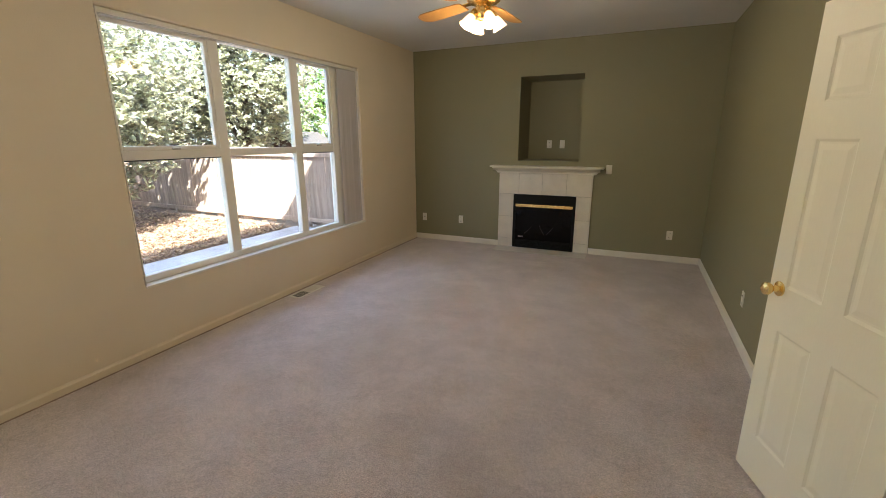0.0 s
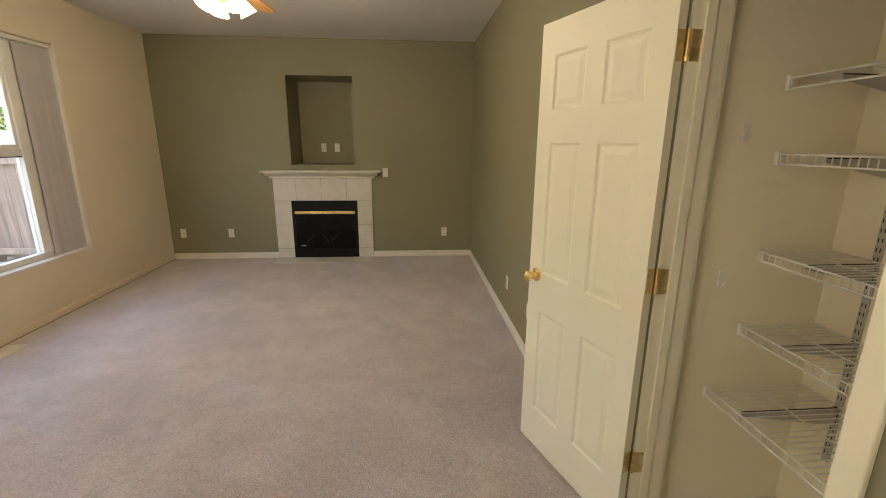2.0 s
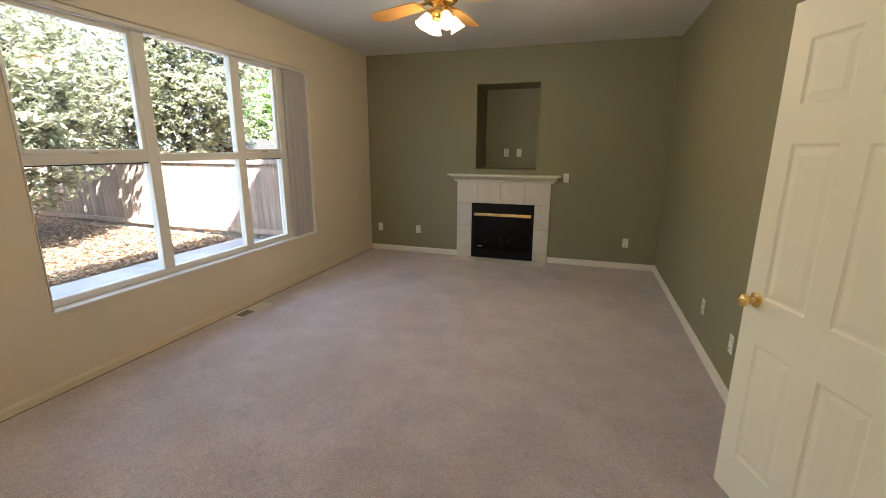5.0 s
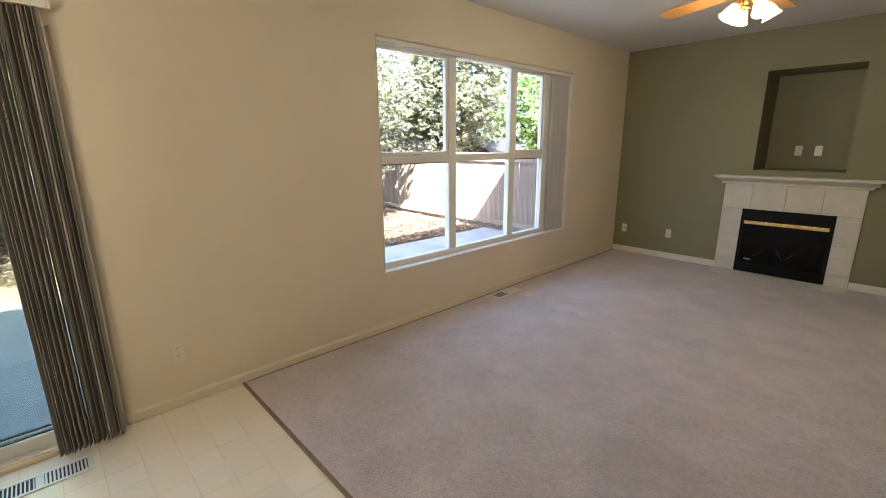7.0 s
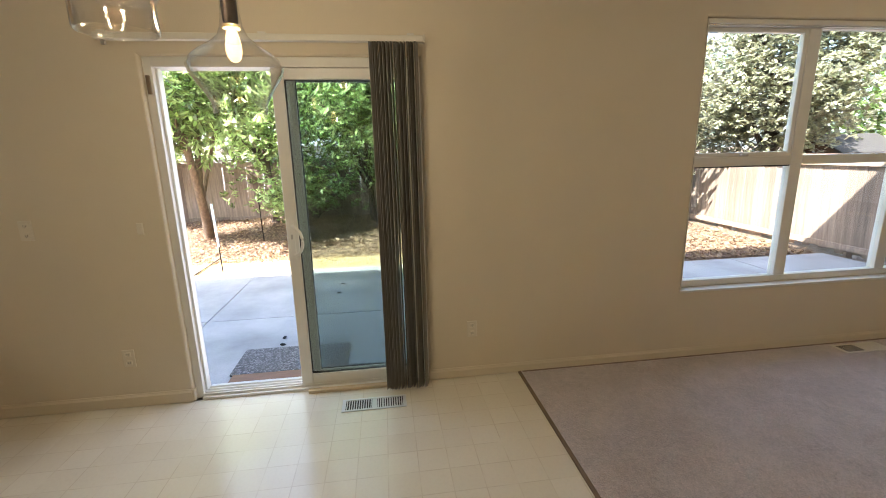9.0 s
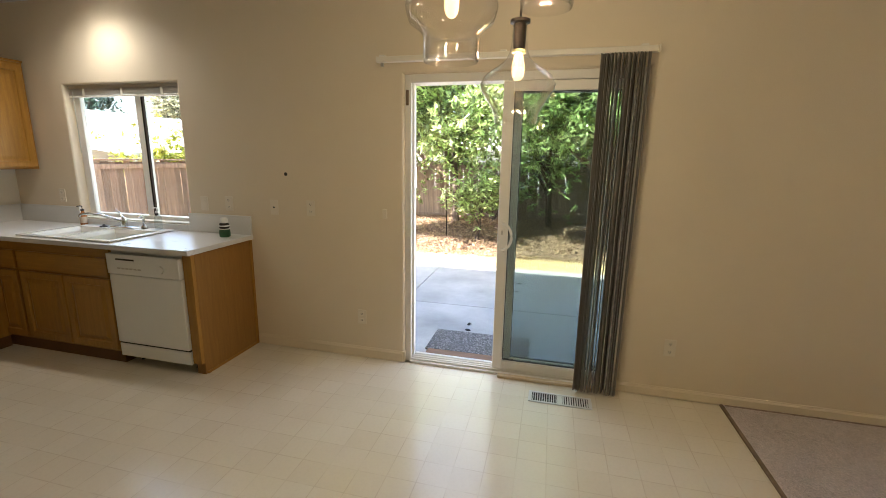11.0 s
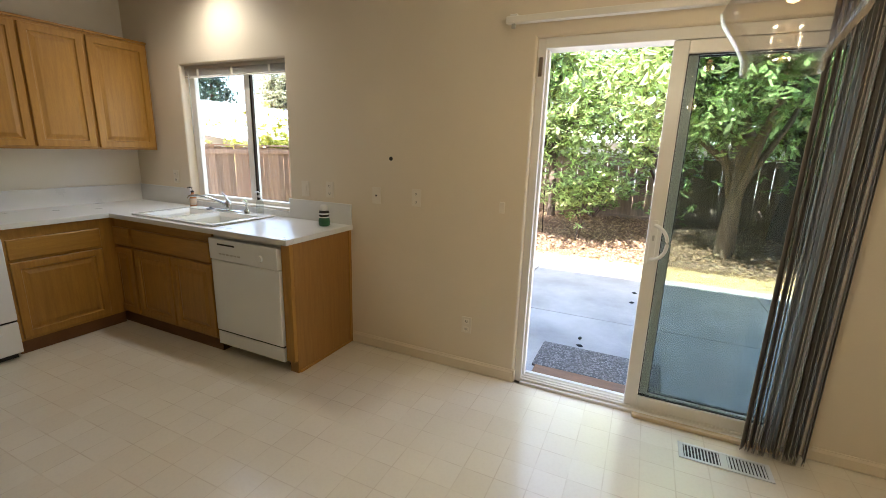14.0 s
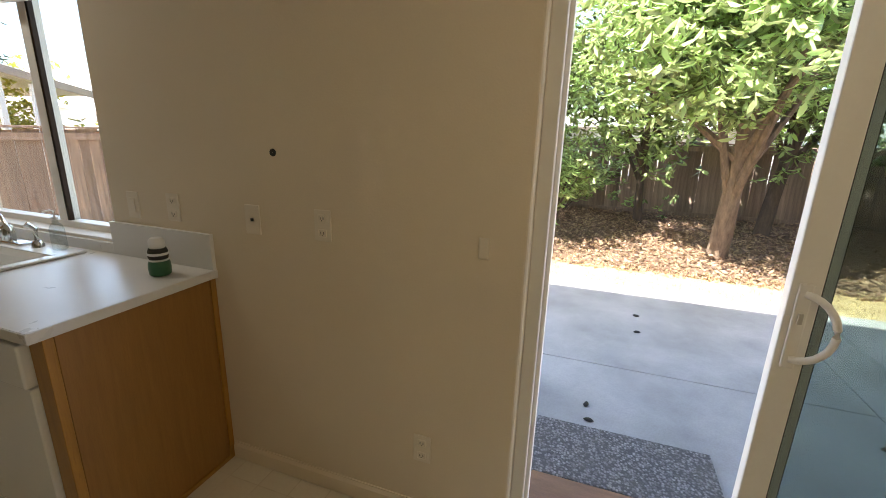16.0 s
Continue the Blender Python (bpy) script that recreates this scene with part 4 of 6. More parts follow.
for z in (0.325, 1.05, 1.795):
    h = part("hinge", one(-0.0025, 0.0, -0.034, -0.002, z - 0.045, z + 0.045, 0.0008), OLDBRASS, pd, "tarnished brass hinge")
    part("knuckle", capped([(0.006, z - 0.047), (0.006, z + 0.047)], Matrix.Translation((-0.009, -0.041, 0)), 12), BRASS, h, "", True)
    for k in range(3):
        part("screw", capped([(0.0035, 0), (0.0025, 0.0012)], pose(-0.0025, -0.018, z - 0.03 + 0.03 * k, 0, -90, 0), 8), OLDBRASS, h)

dj = thing("door_frame", "cream painted pantry door jamb and casing", "door frame", (XE, 1.26, 0), kind="structure")
J0, J1 = PAN[0] + 0.016, PAN[1] - 0.016
for b in ((3.938, 4.058, J1, PAN[1], 0.009, 2.03), (3.922, 4.058, PAN[0], J0, 0, 2.03), (3.922, 4.058, J0, J1, 2.014, 2.03)):
    wpart("jamb", one(*b, 0.002), DOORP, dj)
for b in ((3.972, 4.006, J1 - 0.011, J1, 0, 2.013), (3.972, 4.006, J0, J0 + 0.011, 0, 2.013), (3.972, 4.006, J0 + 0.011, J1 - 0.011, 2.003, 2.014)):
    wpart("door_stop", one(*b, 0.003), DOORP, dj)


def casing(x0, x1, y0, y1, z0, z1):
    wpart("casing", one(x0, x1, y0, y1, z0, z1, 0.005, 3), DOORP, dj)


casing(3.914, 3.93, J1 + 0.022, J1 + 0.08, 0.009, 2.09)
casing(3.914, 3.93, J0 - 0.064, J0 - 0.006, 0.009, 2.09)
casing(3.914, 3.93, J0 - 0.006, J1 + 0.022, 2.03, 2.09)
for a, b in ((J1 + 0.006, J1 + 0.058), (J0 - 0.06, J0 - 0.006)):
    casing(4.0585, 4.074, a, b, 0.009, 2.08)
for z in (0.343, 1.068, 1.813):
    wpart("hinge_leaf", one(3.9395, 3.974, J1 - 0.0025, J1 - 0.0002, z - 0.045, z + 0.045, 0.001), OLDBRASS, dj, "tarnished brass hinge leaf")
wpart("strike_plate", one(3.935, 3.962, J0, J0 + 0.002, 0.875, 0.935, 0.001), BRONZE, dj)


def wire_shelf(z, xf, label, lip=1):
    """A ventilated shelf: cross wires on long wires, a ladder lip in front, clips at the wall."""
    t = thing("wire_shelf", label, "shelf", (4.45, 0.95, z), "pantry shelves")
    ya, yb, xb = 0.215, 1.655, 4.612
    wpart("front_wire", tube([(xf, ya, z), (xf, yb, z)], 0.0032, 6), WIRE, t)
    wpart("lip_wire", tube([(xf, ya, z - 0.032), (xf, yb, z - 0.032)], 0.0032, 6), WIRE, t)
    wpart("back_wire", tube([(xb, ya, z), (xb, yb, z)], 0.0032, 6), WIRE, t)
    wpart("middle_wire", tube([((xf + xb) / 2, ya, z - 0.005), ((xf + xb) / 2, yb, z - 0.005)], 0.003, 6), WIRE, t)
    deck = bmesh.new()
    for i in range(56):
        y = ya + 0.012 + (yb - ya - 0.024) * i / 55
        box(deck, xf + 0.002, xb, y - 0.0014, y + 0.0014, z + 0.0015, z + 0.0045)
        if i % lip == 0:
            box(deck, xf - 0.0015, xf + 0.0015, y - 0.0014, y + 0.0014, z - 0.032, z + 0.003)
    tagged(wpart("deck", deck, WIRE, t), kind="stuff")
    wpart("end_cap", one(xf - 0.006, xf + 0.02, yb - 0.008, yb + 0.008, z - 0.038, z + 0.008, 0.002), WIRE, t)
    for y in (1.508, 0.77):
        arm = prism([(xb + 0.004, z - 0.012), (xf + 0.03, z - 0.010), (xf + 0.03, z - 0.022), (xb + 0.004, z - 0.078)], "y", y - 0.004, y + 0.004)
        br = wpart("bracket", arm, GREYMETAL, t, "grey steel shelf bracket")
        wpart("bracket_groove", one(xf + 0.032, xb, y - 0.0035, y + 0.0035, z - 0.0105, z - 0.0065), SLOT, br)
        for dx in (0.03, 0.065):
            wpart("bracket_slot", one(xb - dx - 0.016, xb - dx, y + 0.0038, y + 0.0045, z - 0.040, z - 0.031), SLOT, br)
    return t


for z, xf in ((0.62, 4.22), (0.874, 4.315), (1.155, 4.34), (1.495, 4.335), (1.735, 4.325)):
    wire_shelf(z, xf, "white wire pantry shelf, empty", 11 if z > 1.7 else 1)
for y in (1.508, 0.77):
    st = thing("shelf_standard", "grey slotted steel shelf upright on the pantry wall", "shelf upright", (4.615, y, 0.4))
    wpart("channel", one(4.6125, 4.6199, y - 0.0135, y + 0.0135, 0.39, 1.76, 0.002), GREYMETAL, st)
    holes = bmesh.new()
    for k in range(42):
        for dy in (-0.006, 0.006):
            box(holes, 4.6118, 4.6126, y + dy - 0.0015, y + dy + 0.0015, 0.42 + 0.032 * k, 0.434 + 0.032 * k)
    tagged(wpart("slots", holes, SLOT, st), kind="stuff")
for z in (1.564, 1.056):
    hk = thing("wall_hook", "small white adhesive hook in the pantry", "hook", (4.21, 1.66, z))
    wpart("base", one(4.20, 4.222, 1.659, 1.665, z - 0.03, z + 0.03, 0.003), VINYLW, hk)
    wpart("hook_arm", tube([(4.211, 1.66, z - 0.015), (4.211, 1.645, z - 0.02), (4.211, 1.638, z - 0.008), (4.211, 1.64, z + 0.002)], 0.003, 8), VINYLW, hk, "", True)

# ---- floor registers ----


def register(x0, x1, y0, y1, z, material, label):
    t = thing("floor_register", label, "floor vent", ((x0 + x1) / 2, (y0 + y1) / 2, z))
    wpart("well", one(x0 + 0.014, x1 - 0.014, y0 + 0.02, y1 - 0.02, z + 0.0002, z + 0.0016), SLOT, t)
    for b in ((x0, x1, y0, y0 + 0.022), (x0, x1, y1 - 0.022, y1), (x0, x0 + 0.016, y0 + 0.022, y1 - 0.022), (x1 - 0.016, x1, y0 + 0.022, y1 - 0.022)):
        wpart("rim", one(*b, z + 0.0002, z + 0.006, 0.0015), material, t)
    n = 24
    for i in range(n):
        y = y0 + 0.03 + (y1 - y0 - 0.06) * i / (n - 1)
        if abs(i - (n - 1) / 2) < 1.1:
            wpart("divider", one(x0 + 0.016, x1 - 0.016, y - 0.008, y + 0.008, z + 0.001, z + 0.0055), material, t)
        else:
            w = (0.0026 if i < n / 2 else 0.004) if material is PALEMETAL else (0.0014 if i < n / 2 else 0.0045)
            wpart("fin", one(x0 + 0.018, x1 - 0.018, y - w, y + w, z + 0.001, z + (0.0024 if w < 0.002 else 0.005)), material, t)


register(0.165, 0.298, -0.568, -0.168, 0.0, PALEMETAL, "pale grey metal floor register in the vinyl floor")
register(0.052, 0.188, 3.11, 3.50, 0.008, PLATE, "beige metal floor register in the carpet")

# ---- kitchen ----
FXW, FYS, CT = 0.60, -4.63, 0.915      # cabinet faces of the two runs, counter height


def raised_door(parent, name, u0, u1, z0, z1, face, axis, grain, flat=False):
    """A frame-and-panel front on a cabinet face; axis 'x': it faces +x, 'y': it faces +y."""
    bm = bmesh.new()
    steps = [(0, 0.0), (0, 0.016), (0.004, 0.019)]
    steps += [(0.01, 0.019)] if flat else [(0.048, 0.019), (0.053, 0.009), (0.063, 0.008), (0.090, 0.017)]
    rings = []
    for i, d in steps:
        i = min(i, (u1 - u0) * 0.36, (z1 - z0) * 0.36)
        loop = ((u0 + i, z0 + i), (u1 - i, z0 + i), (u1 - i, z1 - i), (u0 + i, z1 - i))
        rings.append([bm.verts.new((face + d, u, z) if axis == "x" else (u, face + d, z)) for u, z in loop])
    for a, b in zip(rings, rings[1:]):
        for k in range(4):
            bm.faces.new((a[k], a[(k + 1) % 4], b[(k + 1) % 4], b[k]))
    bm.faces.new(rings[-1])
    bm.faces.new(rings[0][::-1])
    return wpart(name, bm, grain, parent)


def cabinet(name, label, place):
    return thing(name, label, "cabinet", place, "kitchen cabinets")


nb = cabinet("base_cabinet", "narrow honey oak base cabinet in the corner", (0.3, -4.55, 0))
wpart("body", one(0.01, FXW, -4.70, -4.41, 0.095, 0.876), OAKV, nb)
wpart("toe_kick", one(0.01, FXW - 0.018, -4.70, -4.41, 0.001, 0.094), KICKBROWN, nb)
raised_door(nb, "drawer_front", -4.685, -4.425, 0.668, 0.805, FXW, "x", OAKY, True)
raised_door(nb, "cabinet_door", -4.685, -4.425, 0.115, 0.648, FXW, "x", OAKV)
sb = cabinet("base_cabinet", "honey oak sink cabinet with two doors", (0.3, -3.96, 0))
wpart("body", one(0.01, FXW, -4.409, -3.512, 0.095, 0.74), OAKV, sb)
wpart("face_rail", one(FXW - 0.02, FXW, -4.409, -3.512, 0.7402, 0.876), OAKY, sb)
wpart("toe_kick", one(0.01, FXW - 0.018, -4.409, -3.512, 0.001, 0.094), KICKBROWN, sb)
raised_door(sb, "false_drawer_front", -4.395, -3.525, 0.668, 0.805, FXW, "x", OAKY, True)
raised_door(sb, "cabinet_door", -4.395, -3.965, 0.115, 0.648, FXW, "x", OAKV)
raised_door(sb, "cabinet_door", -3.955, -3.525, 0.115, 0.648, FXW, "x", OAKV)
ep = cabinet("end_panel", "honey oak end panel beside the dishwasher", (0.3, -2.85, 0))
wpart("panel", one(0.001, 0.575, -2.876, -2.806, 0.001, 0.876, 0.002), OAKSHADED, ep)
wpart("face_strip", one(0.5755, 0.605, -2.876, -2.806, 0.09, 0.876, 0.002), OAKV, ep)
wpart("edge_strip", one(0.002, 0.028, -2.8055, -2.798, 0.001, 0.876, 0.002), OAKV, ep)
wpart("shoe_strip", one(0.03, 0.56, -2.8055, -2.798, 0.001, 0.02, 0.002), OAKX, ep)
cb = cabinet("base_cabinet", "honey oak base cabinet beside the stove", (0.97, -4.9, 0))
wpart("body", one(FXW + 0.002, 1.275, YS + 0.005, FYS, 0.095, 0.876), OAKV, cb)
wpart("toe_kick", one(FXW + 0.002, 1.275, YS + 0.005, FYS - 0.018, 0.001, 0.094), KICKBROWN, cb)
raised_door(cb, "drawer_front", 0.715, 1.255, 0.668, 0.805, FYS, "y", OAKX, True)
raised_door(cb, "cabinet_door", 0.715, 1.255, 0.115, 0.648, FYS, "y", OAKV)
lb = cabinet("base_cabinet", "honey oak base cabinet on the far side of the stove", (2.3, -4.9, 0))
wpart("body", one(2.045, 2.55, YS + 0.005, FYS, 0.095, 0.876), OAKV, lb)
wpart("toe_kick", one(2.045, 2.55, YS + 0.005, FYS - 0.018, 0.001, 0.094), KICKBROWN, lb)
raised_door(lb, "drawer_front", 2.065, 2.53, 0.668, 0.805, FYS, "y", OAKX, True)
raised_door(lb, "cabinet_door", 2.065, 2.53, 0.115, 0.648, FYS, "y", OAKV)
wpart("knob", capped([(0.008, 0), (0.006, 0.012), (0.014, 0.02), (0.012, 0.028)], pose(2.1, FYS + 0.019, 0.33, -90, 0, 0), 16), OLDBRASS, lb, "", True)

UF, UZ0, UZ1 = -4.93, 1.385, 2.275
uppers = ((0.012, 0.478, UZ0, (0.03, 0.468)), (0.479, 1.288, UZ0, (0.492, 0.872, 0.888, 1.275)), (1.289, 2.052, 1.705, (1.302, 1.664, 1.678, 2.04)), (2.053, 2.55, UZ0, (2.07, 2.53)))
for k, (x0, x1, z0, ds) in enumerate(uppers):
    u = cabinet("wall_cabinet", "short honey oak wall cabinet over the range hood" if k == 2 else "honey oak wall cabinet with raised-panel doors", ((x0 + x1) / 2, -5.1, z0))
    wpart("body", one(x0, x1, YS + 0.001, UF, z0, UZ1), OAKV, u)
    wpart("top_moulding", one(x0, x1, UF - 0.02, UF + 0.014, UZ1 - 0.012, UZ1 + 0.006, 0.003), OAKX, u)
    for a, b in zip(ds[::2], ds[1::2]):
        raised_door(u, "cabinet_door", a, b, z0 + 0.018, UZ1 - 0.032, UF, "y", OAKV)

ct = thing("countertop", "white laminate countertop with backsplash", "countertop", (0.3, -4.0, CT))
CF, CYF = 0.645, -4.595
SX0, SX1, SY0, SY1 = 0.085, 0.585, -4.36, -3.51
bm = bmesh.new()
for b in ((0.0, CF, SY1, -2.788), (0.0, SX0, SY0, SY1), (SX1, CF, SY0, SY1), (0.0, CF, YS, SY0), (CF, 1.278, YS, CYF)):
    box(bm, *b, CT - 0.034, CT)
bmesh.ops.remove_doubles(bm, verts=bm.verts[:], dist=1e-5)
wpart("top", bm, LAMINATE, ct)
wpart("front_edge", one(CF, CF + 0.004, CYF + 0.004, -2.788, CT - 0.034, CT - 0.001, 0.0015), LAMINATE, ct)
wpart("front_edge", one(CF, 1.278, CYF, CYF + 0.004, CT - 0.034, CT - 0.001, 0.0015), LAMINATE, ct)
wpart("end_edge", one(0.0, CF + 0.004, -2.788, -2.784, CT - 0.034, CT - 0.001, 0.0015), LAMINATE, ct)
for b in ((0.0, 0.018, KWN[1], -2.788, CT, 1.065), (0.0, 0.018, KWN[0], KWN[1], CT, KWN[2] - 0.001), (0.0, 0.018, YS, KWN[0], CT, 1.065), (0.018, 1.278, YS, YS + 0.018, CT, 1.065)):
    wpart("backsplash", one(*b, 0.002), LAMINATE, ct)
c2 = thing("countertop", "white laminate countertop beside the stove", "countertop", (2.3, -4.9, CT))
wpart("top", one(2.045, 2.56, YS, CYF, CT - 0.038, CT, 0.003), LAMINATE, c2)

sk = thing("sink", "white double-bowl drop-in kitchen sink", "sink", (0.33, -3.94, CT))
bm = bmesh.new()
ymid = -3.99
for b in ((0.055, 0.17, -4.385, -3.485), (0.56, 0.605, -4.385, -3.485), (0.17, 0.56, -4.385, -4.335), (0.17, 0.56, -3.535, -3.485), (0.17, 0.56, ymid - 0.02, ymid + 0.02)):
    box(bm, *b, CT + 0.001, CT + 0.013)
bmesh.ops.remove_doubles(bm, verts=bm.verts[:], dist=1e-5)
drop_inner(bm)
bmesh.ops.bevel(bm, geom=[e for e in bm.edges if e.is_manifold and e.calc_face_angle(0) > 0.5], offset=0.004, segments=2, affect="EDGES")
wpart("rim", bm, SINKW, sk, "", True)
for a, b in ((-4.335, ymid - 0.02), (ymid + 0.02, -3.535)):
    bm = bmesh.new()
    rings = []
    for inset, z in ((0, CT + 0.008), (0.012, CT - 0.02), (0.022, CT - 0.15), (0.05, CT - 0.17)):
        rings.append([bm.verts.new(p) for p in ((0.17 + inset, a + inset, z), (0.56 - inset, a + inset, z), (0.56 - inset, b - inset, z), (0.17 + inset, b - inset, z))])
    for p, q in zip(rings, rings[1:]):
        for k in range(4):
            bm.faces.new((p[k], p[(k + 1) % 4], q[(k + 1) % 4], q[k]))
    bm.faces.new(rings[-1])
    wpart("bowl", bm, SINKW, sk)
    wpart("drain", capped([(0.04, 0), (0.038, 0.003), (0.03, 0.001)], Matrix.Translation((0.36, (a + b) / 2, CT - 0.169)), 20), CHROME, sk, "", True)
ZS = CT + 0.013
fc = thing("faucet", "chrome kitchen faucet with a long spout", "faucet", (0.115, -3.93, ZS))
wpart("deck_plate", one(0.085, 0.145, -4.05, -3.81, ZS, ZS + 0.012, 0.006, 3), CHROME, fc, "", True)
wpart("base", capped([(0.026, ZS + 0.012), (0.026, ZS + 0.05), (0.022, ZS + 0.075), (0.014, ZS + 0.085)], Matrix.Translation((0.115, -3.93, 0)), 20), CHROME, fc, "", True)
wpart("spout", tube([(0.12, -3.93, ZS + 0.045), (0.15, -3.98, ZS + 0.075), (0.20, -4.05, ZS + 0.11), (0.25, -4.12, ZS + 0.125), (0.28, -4.16, ZS + 0.12), (0.287, -4.17, ZS + 0.10)], 0.012, 12, 0.009), CHROME, fc, "", True)
wpart("lever", tube([(0.115, -3.93, ZS + 0.08), (0.108, -3.97, ZS + 0.12), (0.10, -4.02, ZS + 0.145)], 0.008, 10, 0.005), CHROME, fc, "", True)
sp = thing("side_sprayer", "chrome sink sprayer with dark nozzle", "sprayer", (0.11, -3.73, ZS))
wpart("base", capped([(0.024, ZS), (0.022, ZS + 0.02), (0.014, ZS + 0.03)], Matrix.Translation((0.11, -3.73, 0)), 16), CHROME, sp, "", True)
wpart("head", tube([(0.11, -3.73, ZS + 0.03), (0.11, -3.73, ZS + 0.085), (0.135, -3.74, ZS + 0.11)], 0.011, 12, 0.015), CHROME, sp, "", True)


def pump_bottle(x, y, z, r, h, material, label, cap):
    t = thing("soap_bottle", label, "bottle", (x, y, z))
    m = Matrix.Translation((x, y, z + 0.0005))
    wpart("bottle", capped([(r * 0.9, 0), (r, 0.006), (r, h * 0.7), (r * 0.7, h * 0.85), (r * 0.4, h * 0.9), (r * 0.4, h)], m, 20), material, t, "", True)
    wpart("collar", capped([(r * 0.48, h), (r * 0.48, h + 0.014)], m, 16), cap, t, "", True)
    wpart("pump", tube([(x, y, z + h + 0.014), (x, y, z + h + 0.04), (x + 0.008, y - 0.006, z + h + 0.044), (x + 0.035, y - 0.012, z + h + 0.04)], 0.0045, 8), cap, t, "", True)
    return t


pump_bottle(0.095, -3.60, CT + 0.013, 0.028, 0.135, CLEARPLASTIC, "clear pump soap bottle on the sink rim", WHITEP)
b2 = pump_bottle(0.06, -4.44, CT, 0.027, 0.125, AMBER, "amber pump soap bottle with a dark pump", SLOT)
wpart("paper_label", lathe([(0.0276, 0.02), (0.0276, 0.075)], Matrix.Translation((0.06, -4.44, CT)), 20), plain("pale_paper_label", (0.55, 0.42, 0.30), 0.6), b2)
gb = thing("spray_bottle", "white bottle with green base on the counter", "bottle", (0.135, -2.93, CT))
m = Matrix.Translation((0.135, -2.93, CT + 0.0005))
wpart("bottle", capped([(0.033, 0), (0.038, 0.005), (0.040, 0.03), (0.038, 0.05), (0.034, 0.058)], m, 22), GREENP, gb, "dark green lower body", True)
wpart("collar", lathe([(0.034, 0.0585), (0.037, 0.062), (0.034, 0.066)], m, 22), WHITEP, gb, "white collar ring", True)
wpart("shoulder", capped([(0.033, 0.0665), (0.036, 0.078), (0.035, 0.095), (0.030, 0.108)], m, 22), SLOT, gb, "dark printed label", True)
wpart("label_flash", lathe([(0.0365, 0.082), (0.0362, 0.092)], m, 22), WHITEP, gb, "pale stripe on the label", True)
wpart("cap", capped([(0.026, 0.1085), (0.029, 0.114), (0.028, 0.138), (0.020, 0.148)], m, 18), WHITEP, gb, "", True)
tagged(part("sink_stopper", capped([(0.03, 0), (0.032, 0.006), (0.012, 0.010), (0.008, 0.02)], Matrix.Translation((0.13, -4.13, ZS + 0.0005)), 18), SLOT, None, "", True), "black rubber sink stopper on the rim", "stopper")

dwm = thing("dishwasher", "white built-in dishwasher with a top control strip", "dishwasher", (0.3, -3.19, 0))
DY0, DY1 = -3.505, -2.882
wpart("body", one(0.03, 0.585, DY0, DY1, 0.08, 0.868), ENAMEL, dwm)
wpart("door", one(0.5855, 0.622, DY0 + 0.003, DY1 - 0.003, 0.188, 0.70, 0.005), ENAMEL, dwm)
cp = wpart("control_panel", one(0.5855, 0.632, DY0 + 0.003, DY1 - 0.003, 0.704, 0.850, 0.007, 3), ENAMEL, dwm)
wpart("handle_recess", one(0.6315, 0.6332, DY0 + 0.09, DY0 + 0.25, 0.808, 0.820, 0.0006), SLOT, cp)
wpart("dial", capped([(0.026, 0), (0.024, 0.012), (0.01, 0.014)], pose(0.632, DY1 - 0.15, 0.765, 0, 90, 0), 20), ENAMEL, cp, "", True)
for i in range(6):
    wpart("button", one(0.6318, 0.6345, DY0 + 0.10 + 0.035 * i, DY0 + 0.125 + 0.035 * i, 0.745, 0.756, 0.001), GREYMETAL, cp)
wpart("seam", one(0.5855, 0.612, DY0 + 0.004, DY1 - 0.004, 0.176, 0.187), SLOT, dwm)
wpart("kick_panel", one(0.5855, 0.616, DY0 + 0.003, DY1 - 0.003, 0.078, 0.175, 0.004), ENAMEL, dwm)
for y in (DY0 + 0.06, DY1 - 0.06):
    wpart("foot", capped([(0.014, 0.001), (0.01, 0.02), (0.01, 0.0795)], Matrix.Translation((0.5, y, 0)), 10), SLOT, dwm)

rg = thing("stove", "white freestanding electric coil range", "stove", (1.66, -4.9, 0))
RX0, RX1, RF = 1.283, 2.040, -4.60
wpart("body", one(RX0, RX1, YS + 0.02, RF, 0.035, 0.896), ENAMEL, rg)
wpart("cooktop", one(RX0 - 0.003, RX1 + 0.003, YS + 0.1, RF + 0.028, 0.8965, 0.922, 0.008, 3), ENAMEL, rg)
od = wpart("oven_door", one(RX0 + 0.004, RX1 - 0.004, RF + 0.0005, RF + 0.035, 0.275, 0.83, 0.008, 3), ENAMEL, rg)
ow = [(cx + 0.02 * math.cos(a), cz + 0.02 * math.sin(a)) for cx, cz, a0 in ((RX1 - 0.17, 0.685, 0), (RX0 + 0.165, 0.685, 90), (RX0 + 0.165, 0.545, 180), (RX1 - 0.17, 0.545, 270)) for a in (radians(a0 + 22.5 * k) for k in range(5))]
wpart("oven_window", prism(ow, "y", RF + 0.0345, RF + 0.0375), DARKGLASS, od)
wpart("handle", one(RX0 + 0.03, RX1 - 0.03, RF + 0.0355, RF + 0.07, 0.79, 0.825, 0.012, 4), ENAMEL, od, "", True)
wpart("gap_seam", one(RX0 + 0.005, RX1 - 0.005, RF + 0.0005, RF + 0.02, 0.262, 0.2745), SLOT, rg)
dr = wpart("drawer", one(RX0 + 0.004, RX1 - 0.004, RF + 0.0005, RF + 0.032, 0.045, 0.2615, 0.008, 3), ENAMEL, rg)
wpart("drawer_lip", one(RX0 + 0.09, RX1 - 0.09, RF + 0.0325, RF + 0.042, 0.19, 0.205, 0.004), ENAMEL, dr)
